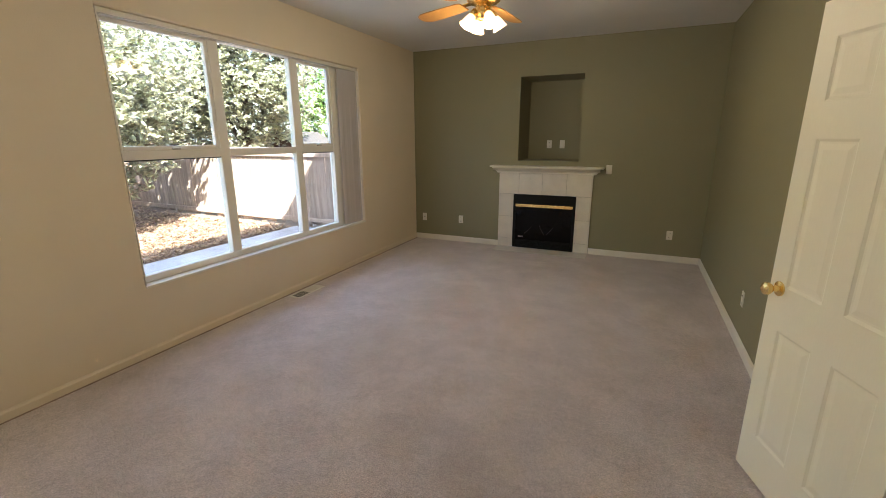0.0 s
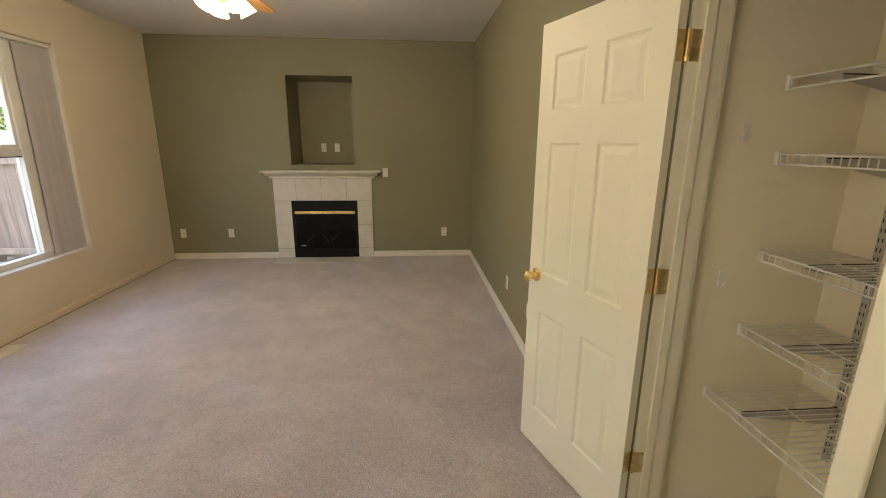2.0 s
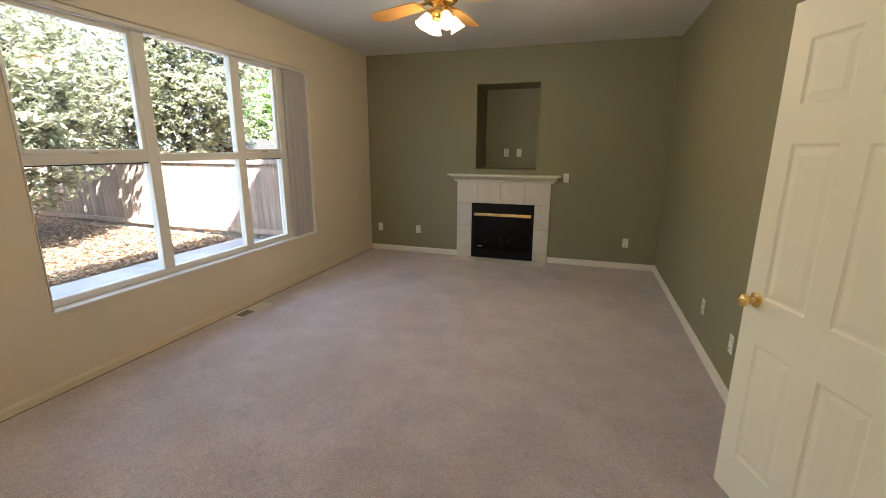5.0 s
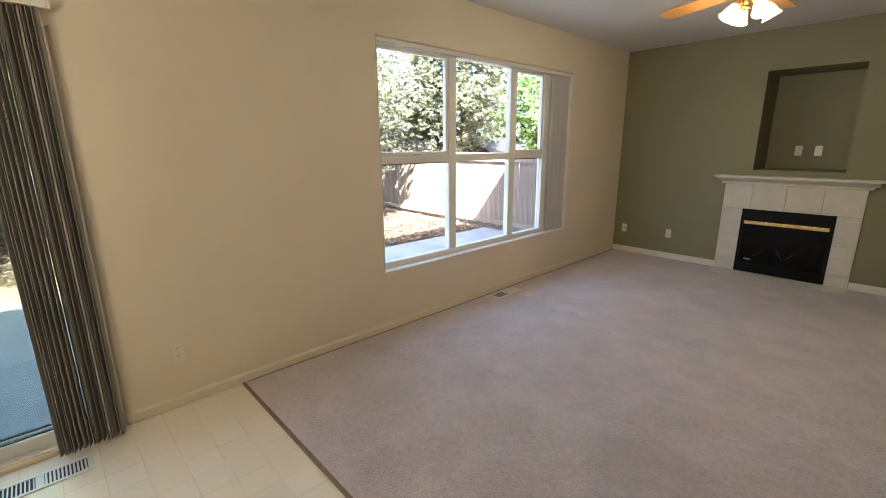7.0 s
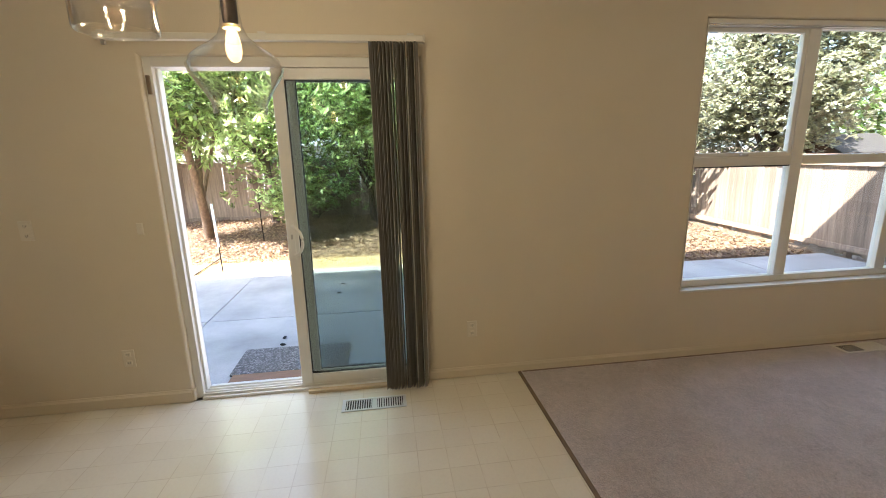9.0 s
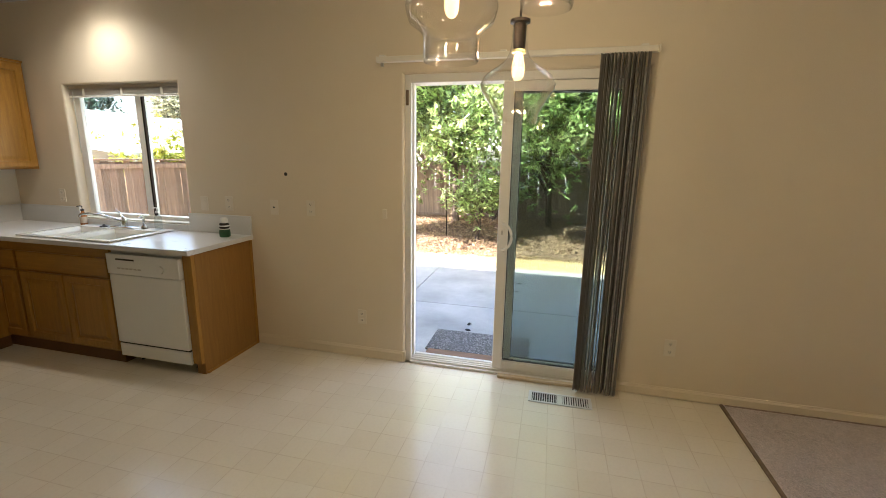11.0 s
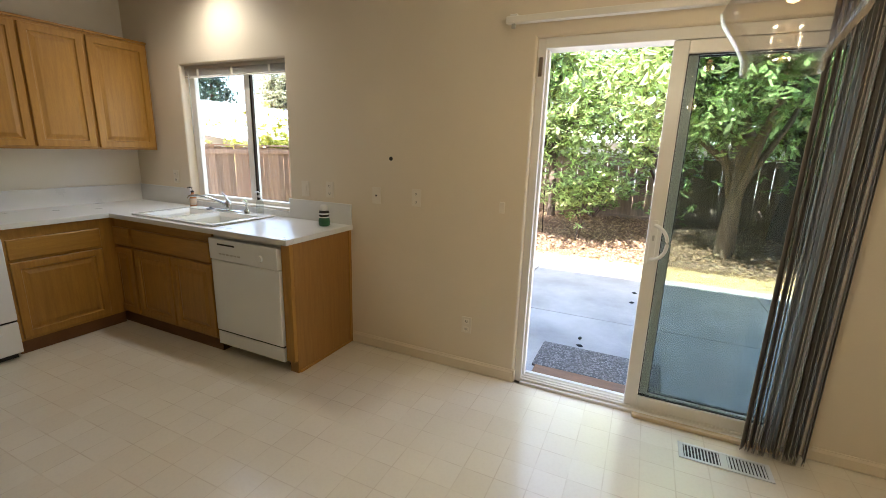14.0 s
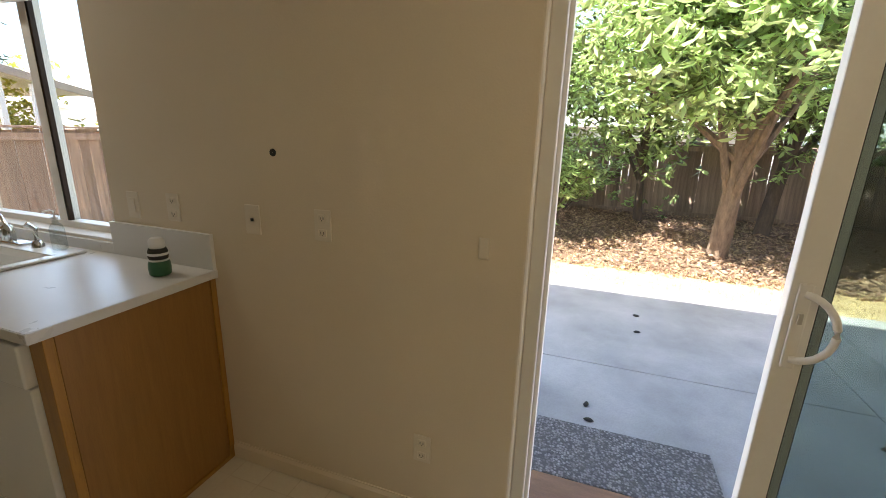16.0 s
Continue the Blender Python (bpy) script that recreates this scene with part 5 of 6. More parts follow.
wpart("plinth", one(RX0 + 0.02, RX1 - 0.02, YS + 0.05, RF - 0.02, 0.001, 0.0345), SLOT, rg)
bg = wpart("backguard", prism([(YS + 0.012, 0.90), (YS + 0.105, 0.90), (YS + 0.10, 0.96), (YS + 0.075, 1.13), (YS + 0.06, 1.142), (YS + 0.012, 1.142)], "x", RX0, RX1), ENAMEL, rg)
wpart("backguard_seam", one(RX0 + 0.004, RX1 - 0.004, YS + 0.100, YS + 0.112, 0.922, 0.934), SLOT, rg)


def on_guard(x, z):
    return pose(x, YS + 0.075 + (1.13 - z) / 0.17 * 0.025 + 0.0005, z, -90 + 8, 0, 0)


for x in (1.37, 1.46, 1.86, 1.95):
    wpart("knob", capped([(0.024, 0), (0.022, 0.014), (0.010, 0.016)], on_guard(x, 1.06), 18), ENAMEL, bg, "", True)
wpart("clock_panel", box(bmesh.new(), -0.10, 0.09, -0.035, 0.035, 0.0, 0.002, on_guard(1.67, 1.06)), GREYMETAL, bg)
wpart("clock_display", box(bmesh.new(), -0.03, 0.03, -0.012, 0.012, 0.0021, 0.0035, on_guard(1.655, 1.068)), SLOT, bg)
for x, y, r in ((1.46, -4.77, 0.098), (1.86, -4.77, 0.078), (1.46, -5.03, 0.078), (1.86, -5.03, 0.098)):
    bu = wpart("burner", capped([(r + 0.012, 0.9222), (r + 0.010, 0.9265), (r, 0.924)], Matrix.Translation((x, y, 0)), 28), BLACK, rg, "black coil burner", True)
    turns = [Vector((x + rr * math.cos(a), y + rr * math.sin(a), 0.932)) for rr, a in ((0.02 + (r - 0.02) * k / 60, 0.42 * k) for k in range(61))]
    wpart("coil", tube(turns, 0.006, 6), BLACK, bu, "", True)
hd = thing("range_hood", "white range hood under the wall cabinet", "range hood", (1.67, -5.0, 1.58))
wpart("shell", prism([(YS + 0.001, 1.704), (-4.82, 1.704), (-4.80, 1.67), (-4.80, 1.585), (-4.82, 1.578), (YS + 0.001, 1.578)], "x", 1.292, 2.05), ENAMEL, hd)
wpart("lip", one(1.292, 2.05, -4.80, -4.794, 1.578, 1.60, 0.002), ENAMEL, hd)
tagged(part("steel_splash", one(1.30, 2.045, YS + 0.0005, YS + 0.003, 1.16, 1.575), STEEL), "smeared steel splash sheet behind the stove", "splashback")

# ---- garden ----
GZ = -0.185
bm = bmesh.new()
n = 60
grid = {}
for i in range(n + 1):
    for j in range(n + 1):
        u, v = (i / n * 2 - 1), (j / n * 2 - 1)
        x, y = -6 + 400 * u * abs(u) ** 2, 400 * v * abs(v) ** 2
        z = GZ + (0.05 * noise.noise(Vector((x * 0.7, y * 0.7, 0))) * min(1, max(0, (-x - 4.2) / 1.5)) if -30 < x else 0) + 0.07 * min(1, max(0, (-x - 4.0) / 4))
        grid[i, j] = bm.verts.new((x, y, z if x < -3.9 else GZ - 0.02))
for i in range(n):
    for j in range(n):
        bm.faces.new((grid[i, j], grid[i + 1, j], grid[i + 1, j + 1], grid[i, j + 1]))
structure("ground", bm, MULCH, "dark mulch bed scattered with dead leaves", "ground")
bm = bmesh.new()
edge = [(-3.86, -4.62 - 0.28 * noise.noise(Vector((k * 0.11, 3.1, 0))) - 0.12 * noise.noise(Vector((k * 0.43, 7.7, 0))), -12 + 0.15 * k) for k in range(100)]
rows = [[bm.verts.new((a + (b - a) * u, y, GZ + z)) for u, z in ((0, 0.005), (0.1, 0.022), (0.6, 0.03), (0.9, 0.022), (1, -0.06))] for a, b, y in edge]
for p, q in zip(rows, rows[1:]):
    for k in range(4):
        bm.faces.new((p[k], p[k + 1], q[k + 1], q[k]))
structure("lawn_strip", bm, DRYGRASS, "dry straw-coloured grass strip beside the patio", "grass")
pt = thing("patio", "grey concrete patio cast in jointed slabs", "patio", (-2, 0, -0.17), kind="structure")
slab_y = (-8.0, -4.84, -2.17, 0.50, 3.17)
for a, b in zip(slab_y, slab_y[1:]):
    for x0, x1 in ((-3.85, -1.88), (-1.88, -0.165)):
        wpart("slab", one(x0 + 0.004, x1 - 0.004, a + 0.004, b - 0.004, -0.30, -0.17, 0.006), CONCRETE, pt)
for a, b, xe in ((3.17, 5.0, -3.1), (5.0, 6.64, -3.1)):
    for x0, x1 in ((xe, -1.88), (-1.88, -0.165)):
        wpart("slab", one(x0 + 0.004, x1 - 0.004, a + 0.004, b - 0.004, -0.30, -0.17, 0.006), CONCRETE, pt)
wpart("slab_bed", one(-3.84, -0.165, -8, 3.16, -0.31, -0.195), GROUT, pt)
tagged(part("paver", one(-1.055, -0.598, -1.53, -0.612, -0.17, -0.145, 0.008), AGGREGATE), "exposed aggregate stepping slab outside the door", "paver")
tagged(part("step_board", one(-0.592, -0.20, -1.50, -0.62, -0.17, -0.142, 0.008), BOARD), "worn reddish wooden step board at the threshold", "step board")
rng = random.Random(11)
for x, y in ((-2.978, -0.854), (-2.588, -0.87), (-1.301, -1.258), (-1.14, -1.239), (-2.2, -2.4), (-1.5, 0.35)):
    me = capped([(0.012, 0), (0.02, 0.008), (0.012, 0.018)], pose(x, y, -0.17, 0, 0, rng.uniform(0, 180)) @ Matrix.Diagonal((1.6, 0.8, 1, 1)), 8)
    tagged(part("seed_pod", me, SLOT, None, "", True), "dark dry seed pod on the concrete", "seed pod", "seed pods")


def fence(label, p0, p1, z0, z1, wood):
    """Upright boards nailed to rails and posts between two ends."""
    p0, p1 = Vector((*p0, 0)), Vector((*p1, 0))
    d = (p1 - p0)
    length, turn = d.length, math.degrees(math.atan2(d.y, d.x))
    t = thing("fence", label, "fence", tuple(p0))
    t.matrix_world = pose(p0.x, p0.y, 0, 0, 0, turn)
    r = random.Random(int(length * 10))
    meshes = []
    for k in range(3):
        bm = box(bmesh.new(), 0.0, 0.138, -0.009, 0.009, z0 + 0.03 * k, z1 - 0.008 * k)
        bmesh.ops.bevel(bm, geom=[e for e in bm.edges if e.calc_length() > 1], offset=0.003, segments=1, affect="EDGES")
        meshes.append(mesh_of("board", bm, wood))
    x = 0.0
    while x < length:
        ob = new("board", meshes[r.randrange(3)])
        ob.parent = t
        ob.matrix_basis = pose(x, r.uniform(-0.004, 0.004), r.uniform(-0.012, 0.012), 0, r.uniform(-0.5, 0.5), r.uniform(-1.5, 1.5))
        x += 0.138 + r.uniform(-0.002, 0.0045)
    for z in (z0 + 0.12, z1 - 0.10):
        part("rail", one(0, length, 0.011, 0.05, z - 0.045, z + 0.045, 0.003), wood, t)
        part("rail", one(0, length, -0.049, -0.011, z - 0.045, z + 0.045, 0.003), wood, t)
    for i in range(int(length / 2.4) + 1):
        part("post", one(2.4 * i, 2.4 * i + 0.09, -0.14, -0.05, z0 - 0.2, z1 + 0.03, 0.004), wood, t)
    part("cap_rail", one(0, length, -0.06, 0.06, z1 + 0.002, z1 + 0.032, 0.004), wood, t)
    return t


def stake(name, foot, top, r, material, label, category):
    tagged(part(name, tube([foot, tuple((a + b) / 2 for a, b in zip(foot, top)), top], r, 8, r * 0.8), material, None, "", True), label, category)


stake("garden_stake", (-6.17, -2.69, -0.2), (-6.2, -2.72, 0.72), 0.012, BRONZE, "thin dark metal stake in the mulch", "stake")
stake("fallen_stick", (-3.80, -3.07, -0.15), (-4.72, -3.02, -0.12), 0.012, BARK, "dry fallen stick on the straw grass", "stick")
gs = thing("garden_pole", "slim dark pole by the patio, its upper length coloured pale as glare", "pole", (-3.95, -2.72, -0.19))
wpart("pole", tube([(-3.95, -2.72, -0.19), (-4.0, -2.75, 0.22)], 0.008, 8), BRONZE, gs, "", True)
# glare on the upper pole, given as a thicker pale blue length
wpart("glare_length", tube([(-4.0, -2.75, 0.222), (-4.08, -2.80, 0.86)], 0.016, 8), plain("pale_blue_glare", (0.55, 0.64, 0.68), 0.4, var=0.1), gs, "upper length of the pole, glare painted in pale blue", True)
fence("weathered cedar side fence, half in sunlight", (-0.4, 6.72), (-9.2, 6.9), -0.16, 1.34, FENCEW)
fence("weathered cedar fence behind the trees", (-9.2, 6.9), (-9.2, -8.2), -0.18, 1.42, FENCEW)
kf = fence("weathered brown fence outside the kitchen window", (-9.2, -8.2), (2.0, -8.2), -0.2, 1.40, REDFENCE)
part("post", one(5.27, 5.36, 0.051, 0.14, -0.4, 1.395, 0.004), REDFENCE, kf)


def leaf_cloud(centres, per, length, width, spread, seed, droop=0.5, whorl=7, lift=1.0, simple=False):
    """Folded pointed leaves in whorls at the ends of twigs, scattered round each centre."""
    r = np.random.default_rng(seed)
    c = np.repeat(np.array(centres), max(1, per // whorl), 0)
    c = c + r.normal(size=c.shape) * spread
    c = np.repeat(c, min(per, whorl), 0)
    n = len(c)
    base = c + r.normal(size=(n, 3)) * 0.018
    az = np.tile(np.arange(min(per, whorl)) * 2 * np.pi / whorl, n // min(per, whorl)) + r.normal(0, 0.35, n) + np.repeat(r.uniform(0, 6.28, n // min(per, whorl)), min(per, whorl))
    tilt = r.normal(-droop, 0.4, n) + np.repeat(r.normal(0.2, 0.35, n // min(per, whorl)), min(per, whorl))
    tilt = tilt * lift
    d = np.stack([np.cos(az) * np.cos(tilt), np.sin(az) * np.cos(tilt), np.sin(tilt)], 1)
    side = np.stack([-np.sin(az), np.cos(az), r.normal(0, 0.5, n)], 1)
    side /= np.linalg.norm(side, axis=1)[:, None]
    up = np.cross(side, d)
    ln, wd = length * r.uniform(0.6, 1.25, n)[:, None], width * r.uniform(0.7, 1.2, n)[:, None]
    if simple:
        v = np.stack([base, base + d * ln * 0.45 + side * wd * 0.5 + up * wd * 0.18, base + d * ln - up * ln * 0.12, base + d * ln * 0.45 - side * wd * 0.5 + up * wd * 0.18, base + d * ln * 0.5], 1).reshape(-1, 3)
        k = np.arange(n)[:, None] * 5
        return v, np.concatenate([k + [0, 1, 4], k + [1, 2, 4], k + [2, 3, 4], k + [3, 0, 4]], 0)
    # an oval blade, its halves raised from the midrib, its tip bent down
    sag = r.uniform(0.04, 0.22, n)[:, None]
    m1, m2 = base + d * ln * 0.34, base + d * ln * 0.70 - up * ln * sag * 0.35
    rim = side * wd * 0.5 + up * wd * 0.14
    rim2 = side * wd * 0.40 + up * wd * 0.12
    v = np.stack([base, m1 + rim, m1, m1 + rim - side * wd, m2 + rim2, m2, m2 + rim2 - side * wd * 0.8, base + d * ln - up * ln * sag], 1).reshape(-1, 3)
    k = np.arange(n)[:, None] * 8
    faces = np.concatenate([k + f for f in ([0, 1, 2], [0, 2, 3], [1, 4, 5], [1, 5, 2], [2, 5, 6], [2, 6, 3], [4, 7, 5], [5, 7, 6])], 0)
    return v, faces


def tree(name, place, height, trunk_r, crown, label, leaf, seed, per=26, size=(0.19, 0.075), lean=(0, 0), drift=(0, 0), clumps=120, spread=0.17, droop=0.5, bark=None):
    """Tapered trunk, forked limbs, and a broken crown. crown: half-widths x, y, z and the height of its middle."""
    r = random.Random(seed)
    x, y, z = place
    t = thing(name, label, "tree", place)
    knee = [Vector((x + lean[0] * s + 0.06 * math.sin(4 * s + seed), y + lean[1] * s + 0.05 * math.cos(3 * s + seed), z - 0.05 + height * 0.55 * s)) for s in (i / 7 for i in range(8))]
    wpart("trunk", tube(knee, trunk_r, 12, trunk_r * 0.55), bark or BARK, t, "", True)
    ends, mid = [], Vector((x + lean[0] + drift[0], y + lean[1] + drift[1], z + crown[3]))
    for i in range(clumps):
        while True:
            p = Vector((r.uniform(-1, 1), r.uniform(-1, 1), r.uniform(-1, 1)))
            if 0.25 < p.length < 1:
                break
        p *= 0.75 + 0.35 * noise.noise(p * 2.1 + Vector((seed, 0, 0)))
        ends.append(mid + Vector((p.x * crown[0], p.y * crown[1], p.z * crown[2])))
    for i in range(9):
        s = knee[3 + i % 5]
        e = ends[r.randrange(len(ends))]
        m = s.lerp(e, 0.5) + Vector((r.uniform(-0.15, 0.15), r.uniform(-0.15, 0.15), 0.15))
        wpart("limb", tube([s, s.lerp(m, 0.5), m, m.lerp(e, 0.6), e], trunk_r * 0.45, 7, 0.008), bark or BARK, t, "", True)
    v, f = leaf_cloud([tuple(e) for e in ends], per, *size, spread, seed, droop)
    me = bpy.data.meshes.new("crown")
    me.from_pydata(v.tolist(), [], f.tolist())
    me.shade_smooth()
    me.materials.append(leaf)
    under(tagged(new("crown", me), kind="stuff"), t)
    return t


tree("tree", (-5.86, 0.39, -0.15), 3.6, 0.15, (2.0, 2.1, 1.5, 3.2), "broad-leaved garden tree on a bare trunk", BIGLEAF, 1, 63, (0.175, 0.062), lean=(0.5, 0.1), drift=(0.5, -0.6), clumps=215, spread=0.2, droop=0.7, bark=TANBARK)
tree("tree", (-7.6, 1.47, -0.15), 4.2, 0.13, (1.6, 2.3, 1.9, 2.95), "broad-leaved garden tree with a dark trunk", BIGLEAF, 2, 49, (0.175, 0.062), lean=(-0.2, 0.4), clumps=210, spread=0.2, droop=0.7)
tree("tree", (-7.95, -0.46, -0.15), 3.6, 0.085, (1.5, 2.0, 1.8, 2.75), "broad-leaved tree near the back fence", BIGLEAF, 3, 49, (0.175, 0.062), lean=(0.4, -0.2), clumps=190, spread=0.2, droop=0.7)
tree("sapling", (-5.85, -1.95, -0.15), 1.6, 0.035, (0.6, 0.7, 0.62, 1.1), "young broad-leaved tree in the mulch", BIGLEAF, 4, 28, (0.13, 0.05), clumps=60, spread=0.13)
tree("tree", (-6.7, -3.95, -0.15), 3.8, 0.10, (1.7, 2.1, 1.5, 2.95), "leaning broad-leaved tree, sunlight coloured into its tan bark", BIGLEAF, 5, 63, (0.175, 0.062), lean=(1.6, 0.5), clumps=190, spread=0.2, droop=0.7, bark=TANBARK)
tree("tree", (-7.9, -6.3, -0.15), 3.8, 0.10, (1.5, 1.7, 1.75, 2.6), "broad-leaved tree in the corner of the fences", BIGLEAF, 16, 49, (0.175, 0.062), lean=(0.2, 0.2), clumps=240, spread=0.19)
tree("tree", (-8.3, -3.0, -0.15), 4.4, 0.10, (1.4, 2.4, 1.9, 2.9), "tall broad-leaved tree by the fence", BIGLEAF, 6, 49, (0.175, 0.062), clumps=220, spread=0.19)
tree("tree", (-5.6, 4.1, -0.15), 4.4, 0.16, (2.2, 2.3, 2.0, 2.45), "large dusty-leaved tree by the side fence", GREYLEAF, 7, 60, (0.12, 0.075), lean=(-0.2, 0.2), clumps=470, spread=0.18)
tree("tree", (-6.3, 8.7, -0.15), 5.0, 0.17, (2.7, 1.5, 2.6, 3.2), "large dusty-leaved tree beyond the side fence", GREYLEAF, 8, 60, (0.12, 0.075), clumps=520, spread=0.18)
tree("tree", (-9.2, 8.3, -0.15), 5.0, 0.17, (2.2, 1.6, 2.2, 2.6), "large dusty-leaved tree beyond the side fence", GREYLEAF, 15, 55, (0.12, 0.075), clumps=300, spread=0.18)
tree("tree", (-6.4, 13.5, -0.15), 5.2, 0.2, (3.8, 2.2, 2.6, 3.2), "bright green tree beyond the side fence", BIGLEAF, 9, 34, (0.2, 0.1), clumps=520, spread=0.3)
tree("tree", (-14.0, 3.0, -0.15), 7.0, 0.2, (2.6, 4.2, 3.0, 3.6), "green tree beyond the back fence", BIGLEAF, 10, 30, (0.24, 0.12), clumps=260, spread=0.3)
tree("tree", (-14.0, -5.5, -0.15), 7.0, 0.2, (2.6, 4.2, 3.0, 3.8), "green tree beyond the back fence", BIGLEAF, 12, 30, (0.24, 0.12), clumps=260, spread=0.3)
tree("tree", (-16.0, 12.0, -0.15), 7.0, 0.2, (3.2, 5.0, 3.0, 3.8), "green tree far beyond the back fence", BIGLEAF, 14, 30, (0.26, 0.13), clumps=260, spread=0.34)

# leaf litter
r = np.random.default_rng(5)
lc = np.stack([r.uniform(-9.0, -4.45, 30000), r.uniform(-6, 6.5, 30000), np.zeros(30000)], 1)
lc = np.concatenate([lc, np.stack([r.uniform(-4.6, -3.13, 5000), r.uniform(3.2, 6.5, 5000), np.zeros(5000)], 1)])
lc[:, 2] = GZ + 0.03 + 0.07 * np.clip((-lc[:, 0] - 4.0) / 4, 0, 1)
v, f = leaf_cloud(lc, 1, 0.075, 0.04, 0.010, 6, 0.0, lift=0.4, simple=True)
me = bpy.data.meshes.new("leaf_litter")
me.from_pydata(v.tolist(), [], f.tolist())
me.materials.append(LITTER)
tagged(new("leaf_litter", me), "dry brown fallen leaves on the mulch", "leaves", kind="stuff")


lc = np.stack([r.uniform(-4.75, -3.87, 9000), r.uniform(-5, 3.0, 9000), np.full(9000, GZ + 0.02)], 1)
v, f = leaf_cloud(lc, 1, 0.05, 0.007, 0.004, 8, -0.5, simple=True)
me = bpy.data.meshes.new("dry_grass")
me.from_pydata(v.tolist(), [], f.tolist())
me.materials.append(STRAW)
tagged(new("dry_grass", me), "short dry straw-coloured grass beside the patio", "grass", kind="stuff")


def bush(place, half, label, seed, leaf=None, n=90):
    t = thing("bush", label, "bush", place)
    r = random.Random(seed)
    for k in range(5):
        a = 1.256 * k
        wpart("stem", tube([place, (place[0] + 0.3 * half[0] * math.cos(a), place[1] + 0.3 * half[1] * math.sin(a), place[2] + half[2])], 0.018, 6, 0.006), BARK, t)
    cs = [(place[0] + half[0] * r.gauss(0, 0.5), place[1] + half[1] * r.gauss(0, 0.5), place[2] + 0.12 + abs(half[2] * (1 + r.gauss(0, 0.5)))) for _ in range(n)]
    v, f = leaf_cloud(cs, 26, 0.13, 0.06, 0.12, seed, 0.2)
    me = bpy.data.meshes.new("foliage")
    me.from_pydata(v.tolist(), [], f.tolist())
    me.materials.append(leaf or BIGLEAF)
    under(tagged(new("foliage", me), kind="stuff"), t)


bush((-8.6, -2.0, -0.1), (0.4, 1.6, 0.6), "green shrub along the back fence", 21)
bush((-8.5, 5.0, -0.1), (0.4, 0.9, 0.55), "shrub in the shade of the side fence", 22, GREYLEAF)

# neighbours past the fences
bh = thing("neighbour_house", "white single-storey house beyond the back fence", "house", (-22, -1, -0.2))
wpart("wall", one(-27, -19.0, -9, 5, -0.2, 2.1, 0.02), SIDING, bh)
wpart("roof", prism([(-18.3, 1.95), (-18.3, 2.08), (-23, 3.1), (-27.7, 2.08), (-27.7, 1.95)], "y", -9.5, 5.5), SIDING, bh, "pale sunlit roof")
for y in (-6.0, -1.5, 2.0):
    w = wpart("window", one(-19.0, -18.96, y, y + 1.3, 0.9, 1.9, 0.01), VINYLW, bh)
    wpart("pane", one(-18.96, -18.95, y + 0.07, y + 1.23, 0.97, 1.83), DARKGLASS, w)
nh = thing("neighbour_house", "pale neighbouring house with a white patio cover", "house", (-12, -16, 0))
wpart("wall", one(-26, -9.0, -24, -16.5, -0.2, 2.3, 0.02), SIDING, nh)
wpart("roof", prism([(-15.6, 2.0), (-15.6, 2.15), (-20.2, 3.35), (-24.8, 2.15), (-24.8, 2.0)], "x", -26.6, -8.6), SIDING, nh, "pale sunlit roof")
wpart("lean_to_roof", prism([(-11.2, 1.48), (-11.2, 1.56), (-15.58, 2.10), (-15.58, 2.0)], "x", -16.0, -6.2), SIDING, nh, "white lean-to roof")
pc = thing("patio_cover", "white sloping patio cover with a tan fascia", "patio cover", (-3.4, -12.5, -0.2))
wpart("roof", prism([(-1.0, 2.93), (-5.1, 2.02), (-5.1, 2.10), (-1.0, 3.01)], "y", -15.0, -11.41), SIDING, pc, "white roof sheet")
wpart("fascia", prism([(-0.95, 2.90), (-5.15, 1.97), (-5.15, 2.11), (-0.95, 3.04)], "y", -11.408, -11.37), ROOFING, pc, "tan fascia board")
for x, h in ((-4.2, 2.16), (-3.68, 2.28), (-1.4, 2.78)):
    wpart("post", one(x, x + 0.09, -11.56, -11.47, -0.2, h, 0.005), SIDING, pc)
for x in (-15.8, -11.0, -6.6):
    wpart("post", one(x, x + 0.12, -11.4, -11.28, -0.2, 1.47, 0.005), SIDING, nh)
for x in (-13.5, -18.5):
    w = wpart("window", one(x, x + 1.6, -16.5, -16.46, 0.9, 2.1, 0.01), VINYLW, nh)
    wpart("pane", one(x + 0.08, x + 1.52, -16.46, -16.45, 0.98, 2.02), DARKGLASS, w)
bush((-7.0, -10.2, -0.2), (1.9, 0.35, 1.0), "yellow-green hedge beyond the fence", 23, YELLOWLEAF, 480)
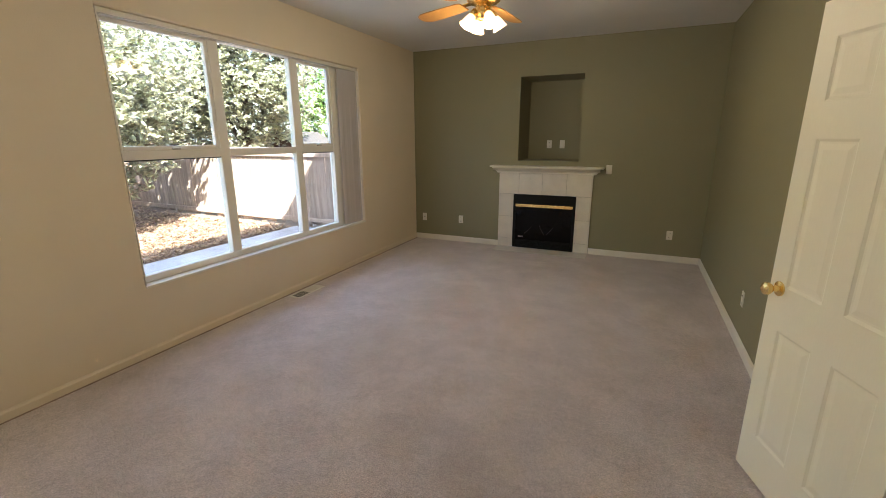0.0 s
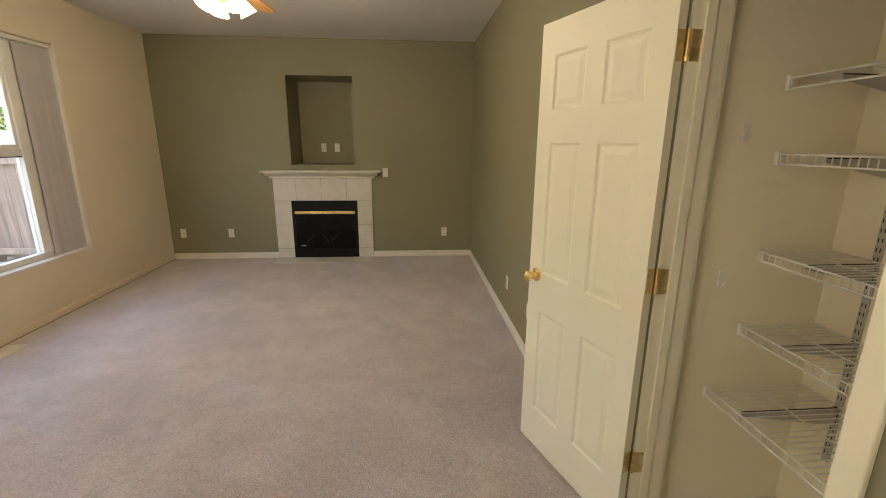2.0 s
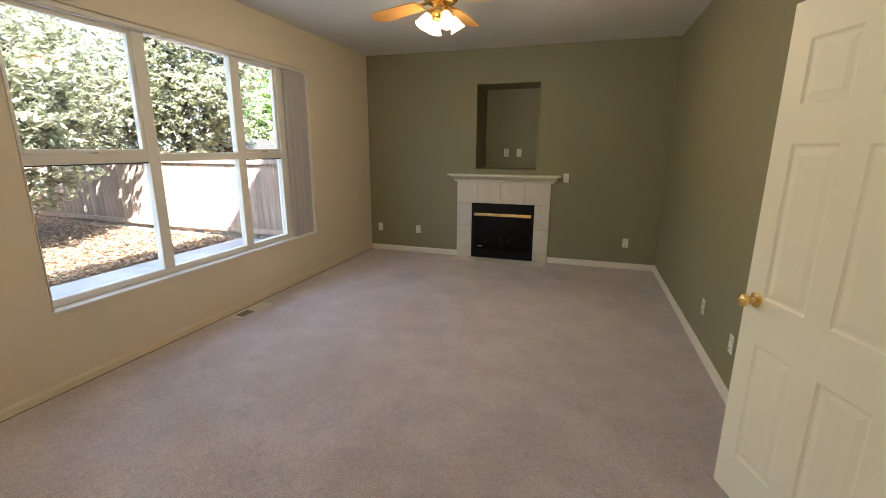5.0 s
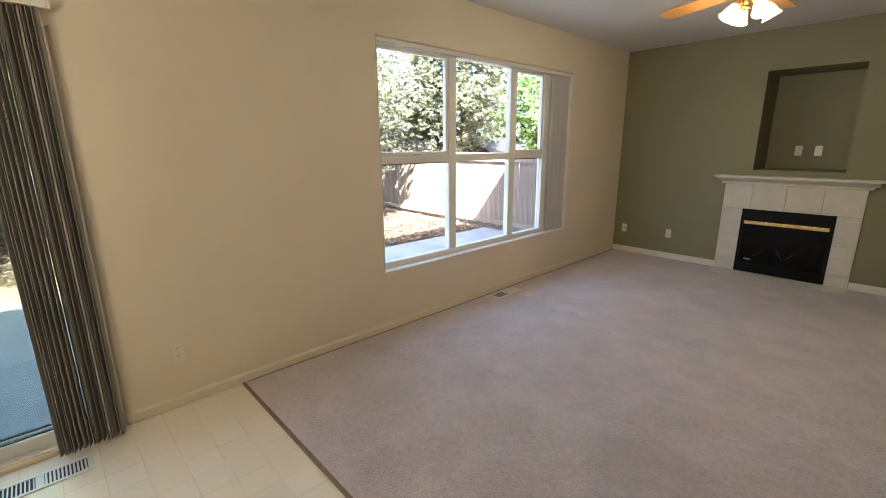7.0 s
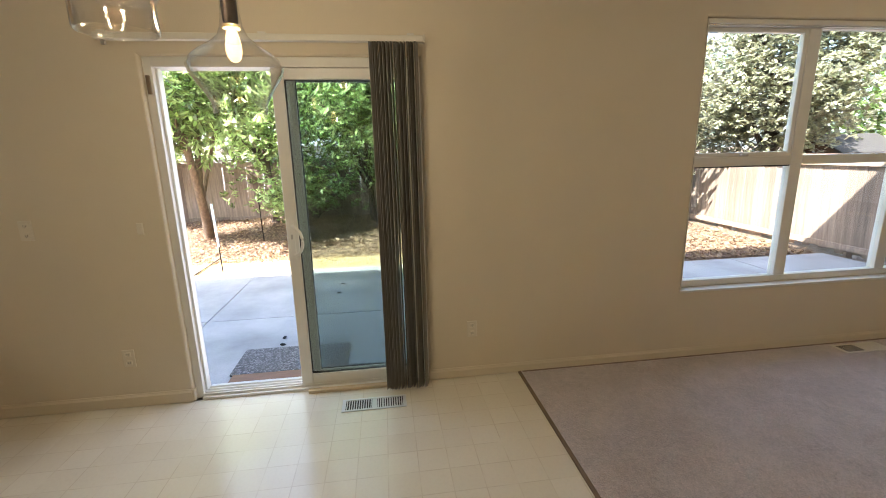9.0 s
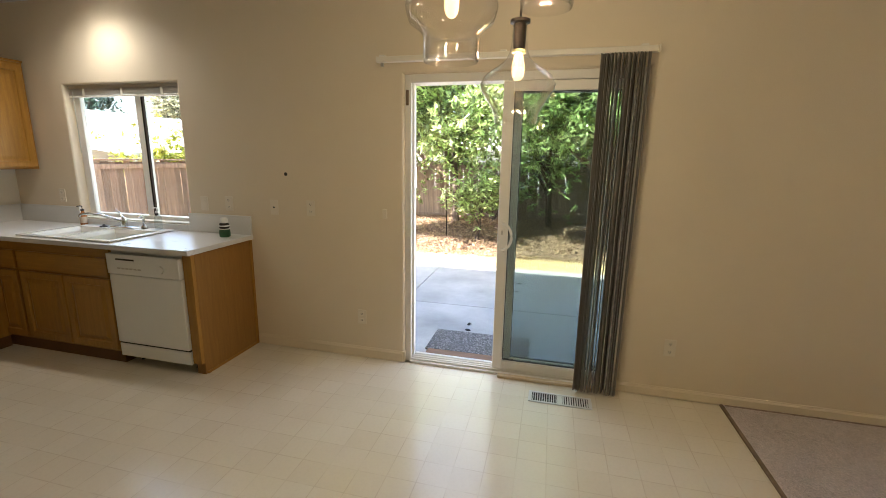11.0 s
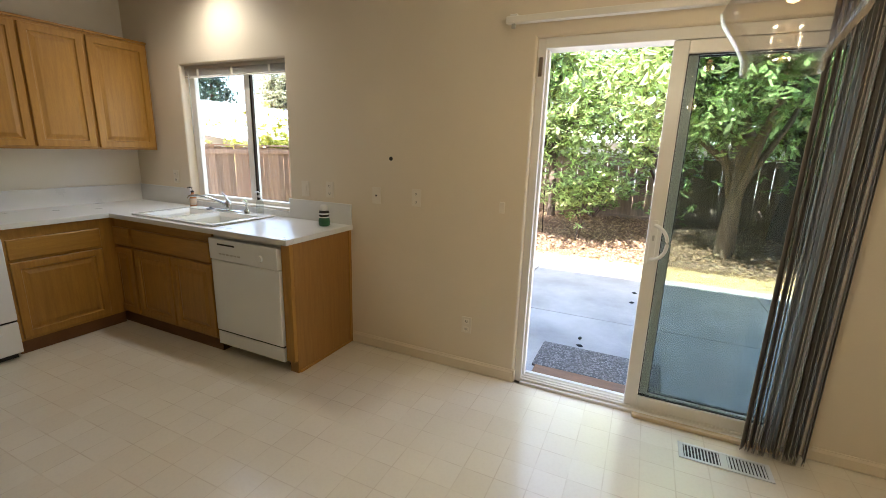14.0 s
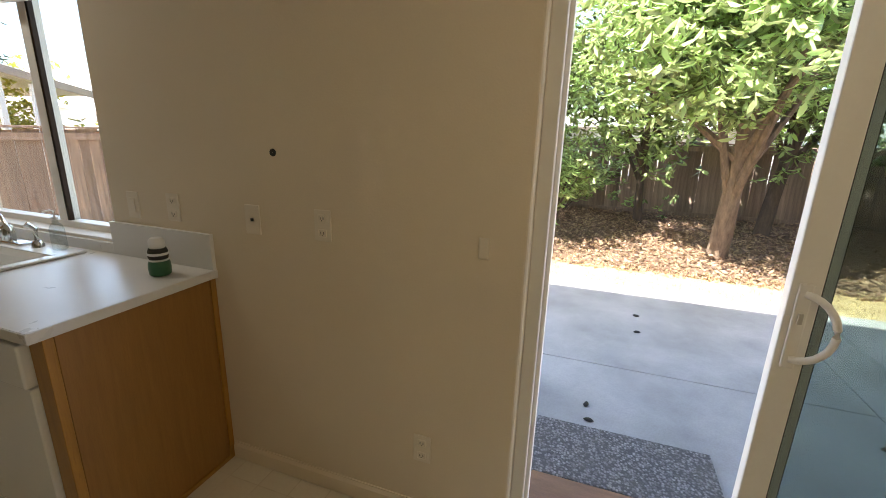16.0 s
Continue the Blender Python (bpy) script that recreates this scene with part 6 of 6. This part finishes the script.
bush((-11.0, -10.2, -0.2), (1.6, 0.35, 1.1), "yellow-green hedge beyond the fence", 24, YELLOWLEAF, 200)
bush((-3.9, -12.4, -0.2), (1.2, 0.4, 1.25), "yellow-green hedge under the neighbouring cover", 25, YELLOWLEAF, 220)


def conifer(place, h, seed):
    t = thing("conifer", "tall dark blue-green conifer far off", "tree", place)
    wpart("trunk", tube([place, (place[0], place[1], place[2] + h)], 0.25, 8, 0.03), BARK, t, "", True)
    r = random.Random(seed)
    cs = []
    for k in range(420):
        s = r.random() ** 0.7
        a, rad = r.uniform(0, 6.283), (1 - s) * h * 0.26 * r.uniform(0.25, 1.0) + 0.1
        cs.append((place[0] + rad * math.cos(a), place[1] + rad * math.sin(a), place[2] + h * (0.12 + 0.88 * s) - 0.25 * rad))
    v, f = leaf_cloud(cs, 16, 0.5, 0.14, 0.3, seed, 0.35)
    me = bpy.data.meshes.new("crown")
    me.from_pydata(v.tolist(), [], f.tolist())
    me.materials.append(DARKLEAF)
    under(tagged(new("crown", me), kind="stuff"), t)


conifer((-26, -38, -0.2), 12, 31)
conifer((-30, -46, -0.2), 15, 32)
conifer((-17.2, -44, -0.2), 17, 33)
tree("tree", (-24, -27, -0.2), 9.0, 0.2, (3.0, 2.6, 2.6, 5.4), "pale-limbed thin tree beyond the neighbour", GREYLEAF, 35, 28, (0.3, 0.12), clumps=420, spread=0.3, bark=PALEBARK)

# shed past the side fence
sh = thing("garden_shed", "small brown garden shed with a dark gable roof", "shed", (-6.7, 11, -0.15))
wpart("wall", prism([(-7.25, -0.2), (-5.95, -0.2), (-5.95, 1.36), (-6.6, 1.68), (-7.25, 1.36)], "y", 10.0, 11.6), SHEDW, sh)
for s in (-1, 1):
    wpart("roof", prism([(-6.6, 1.70), (-6.6, 1.75), (-6.6 + s * 0.85, 1.33), (-6.6 + s * 0.85, 1.28)], "y", 9.85, 11.75), ROOFDARK, sh, "dark shingled roof slope")
wpart("door", one(-6.95, -6.25, 9.98, 9.998, -0.15, 1.3, 0.004), SHEDW, sh)
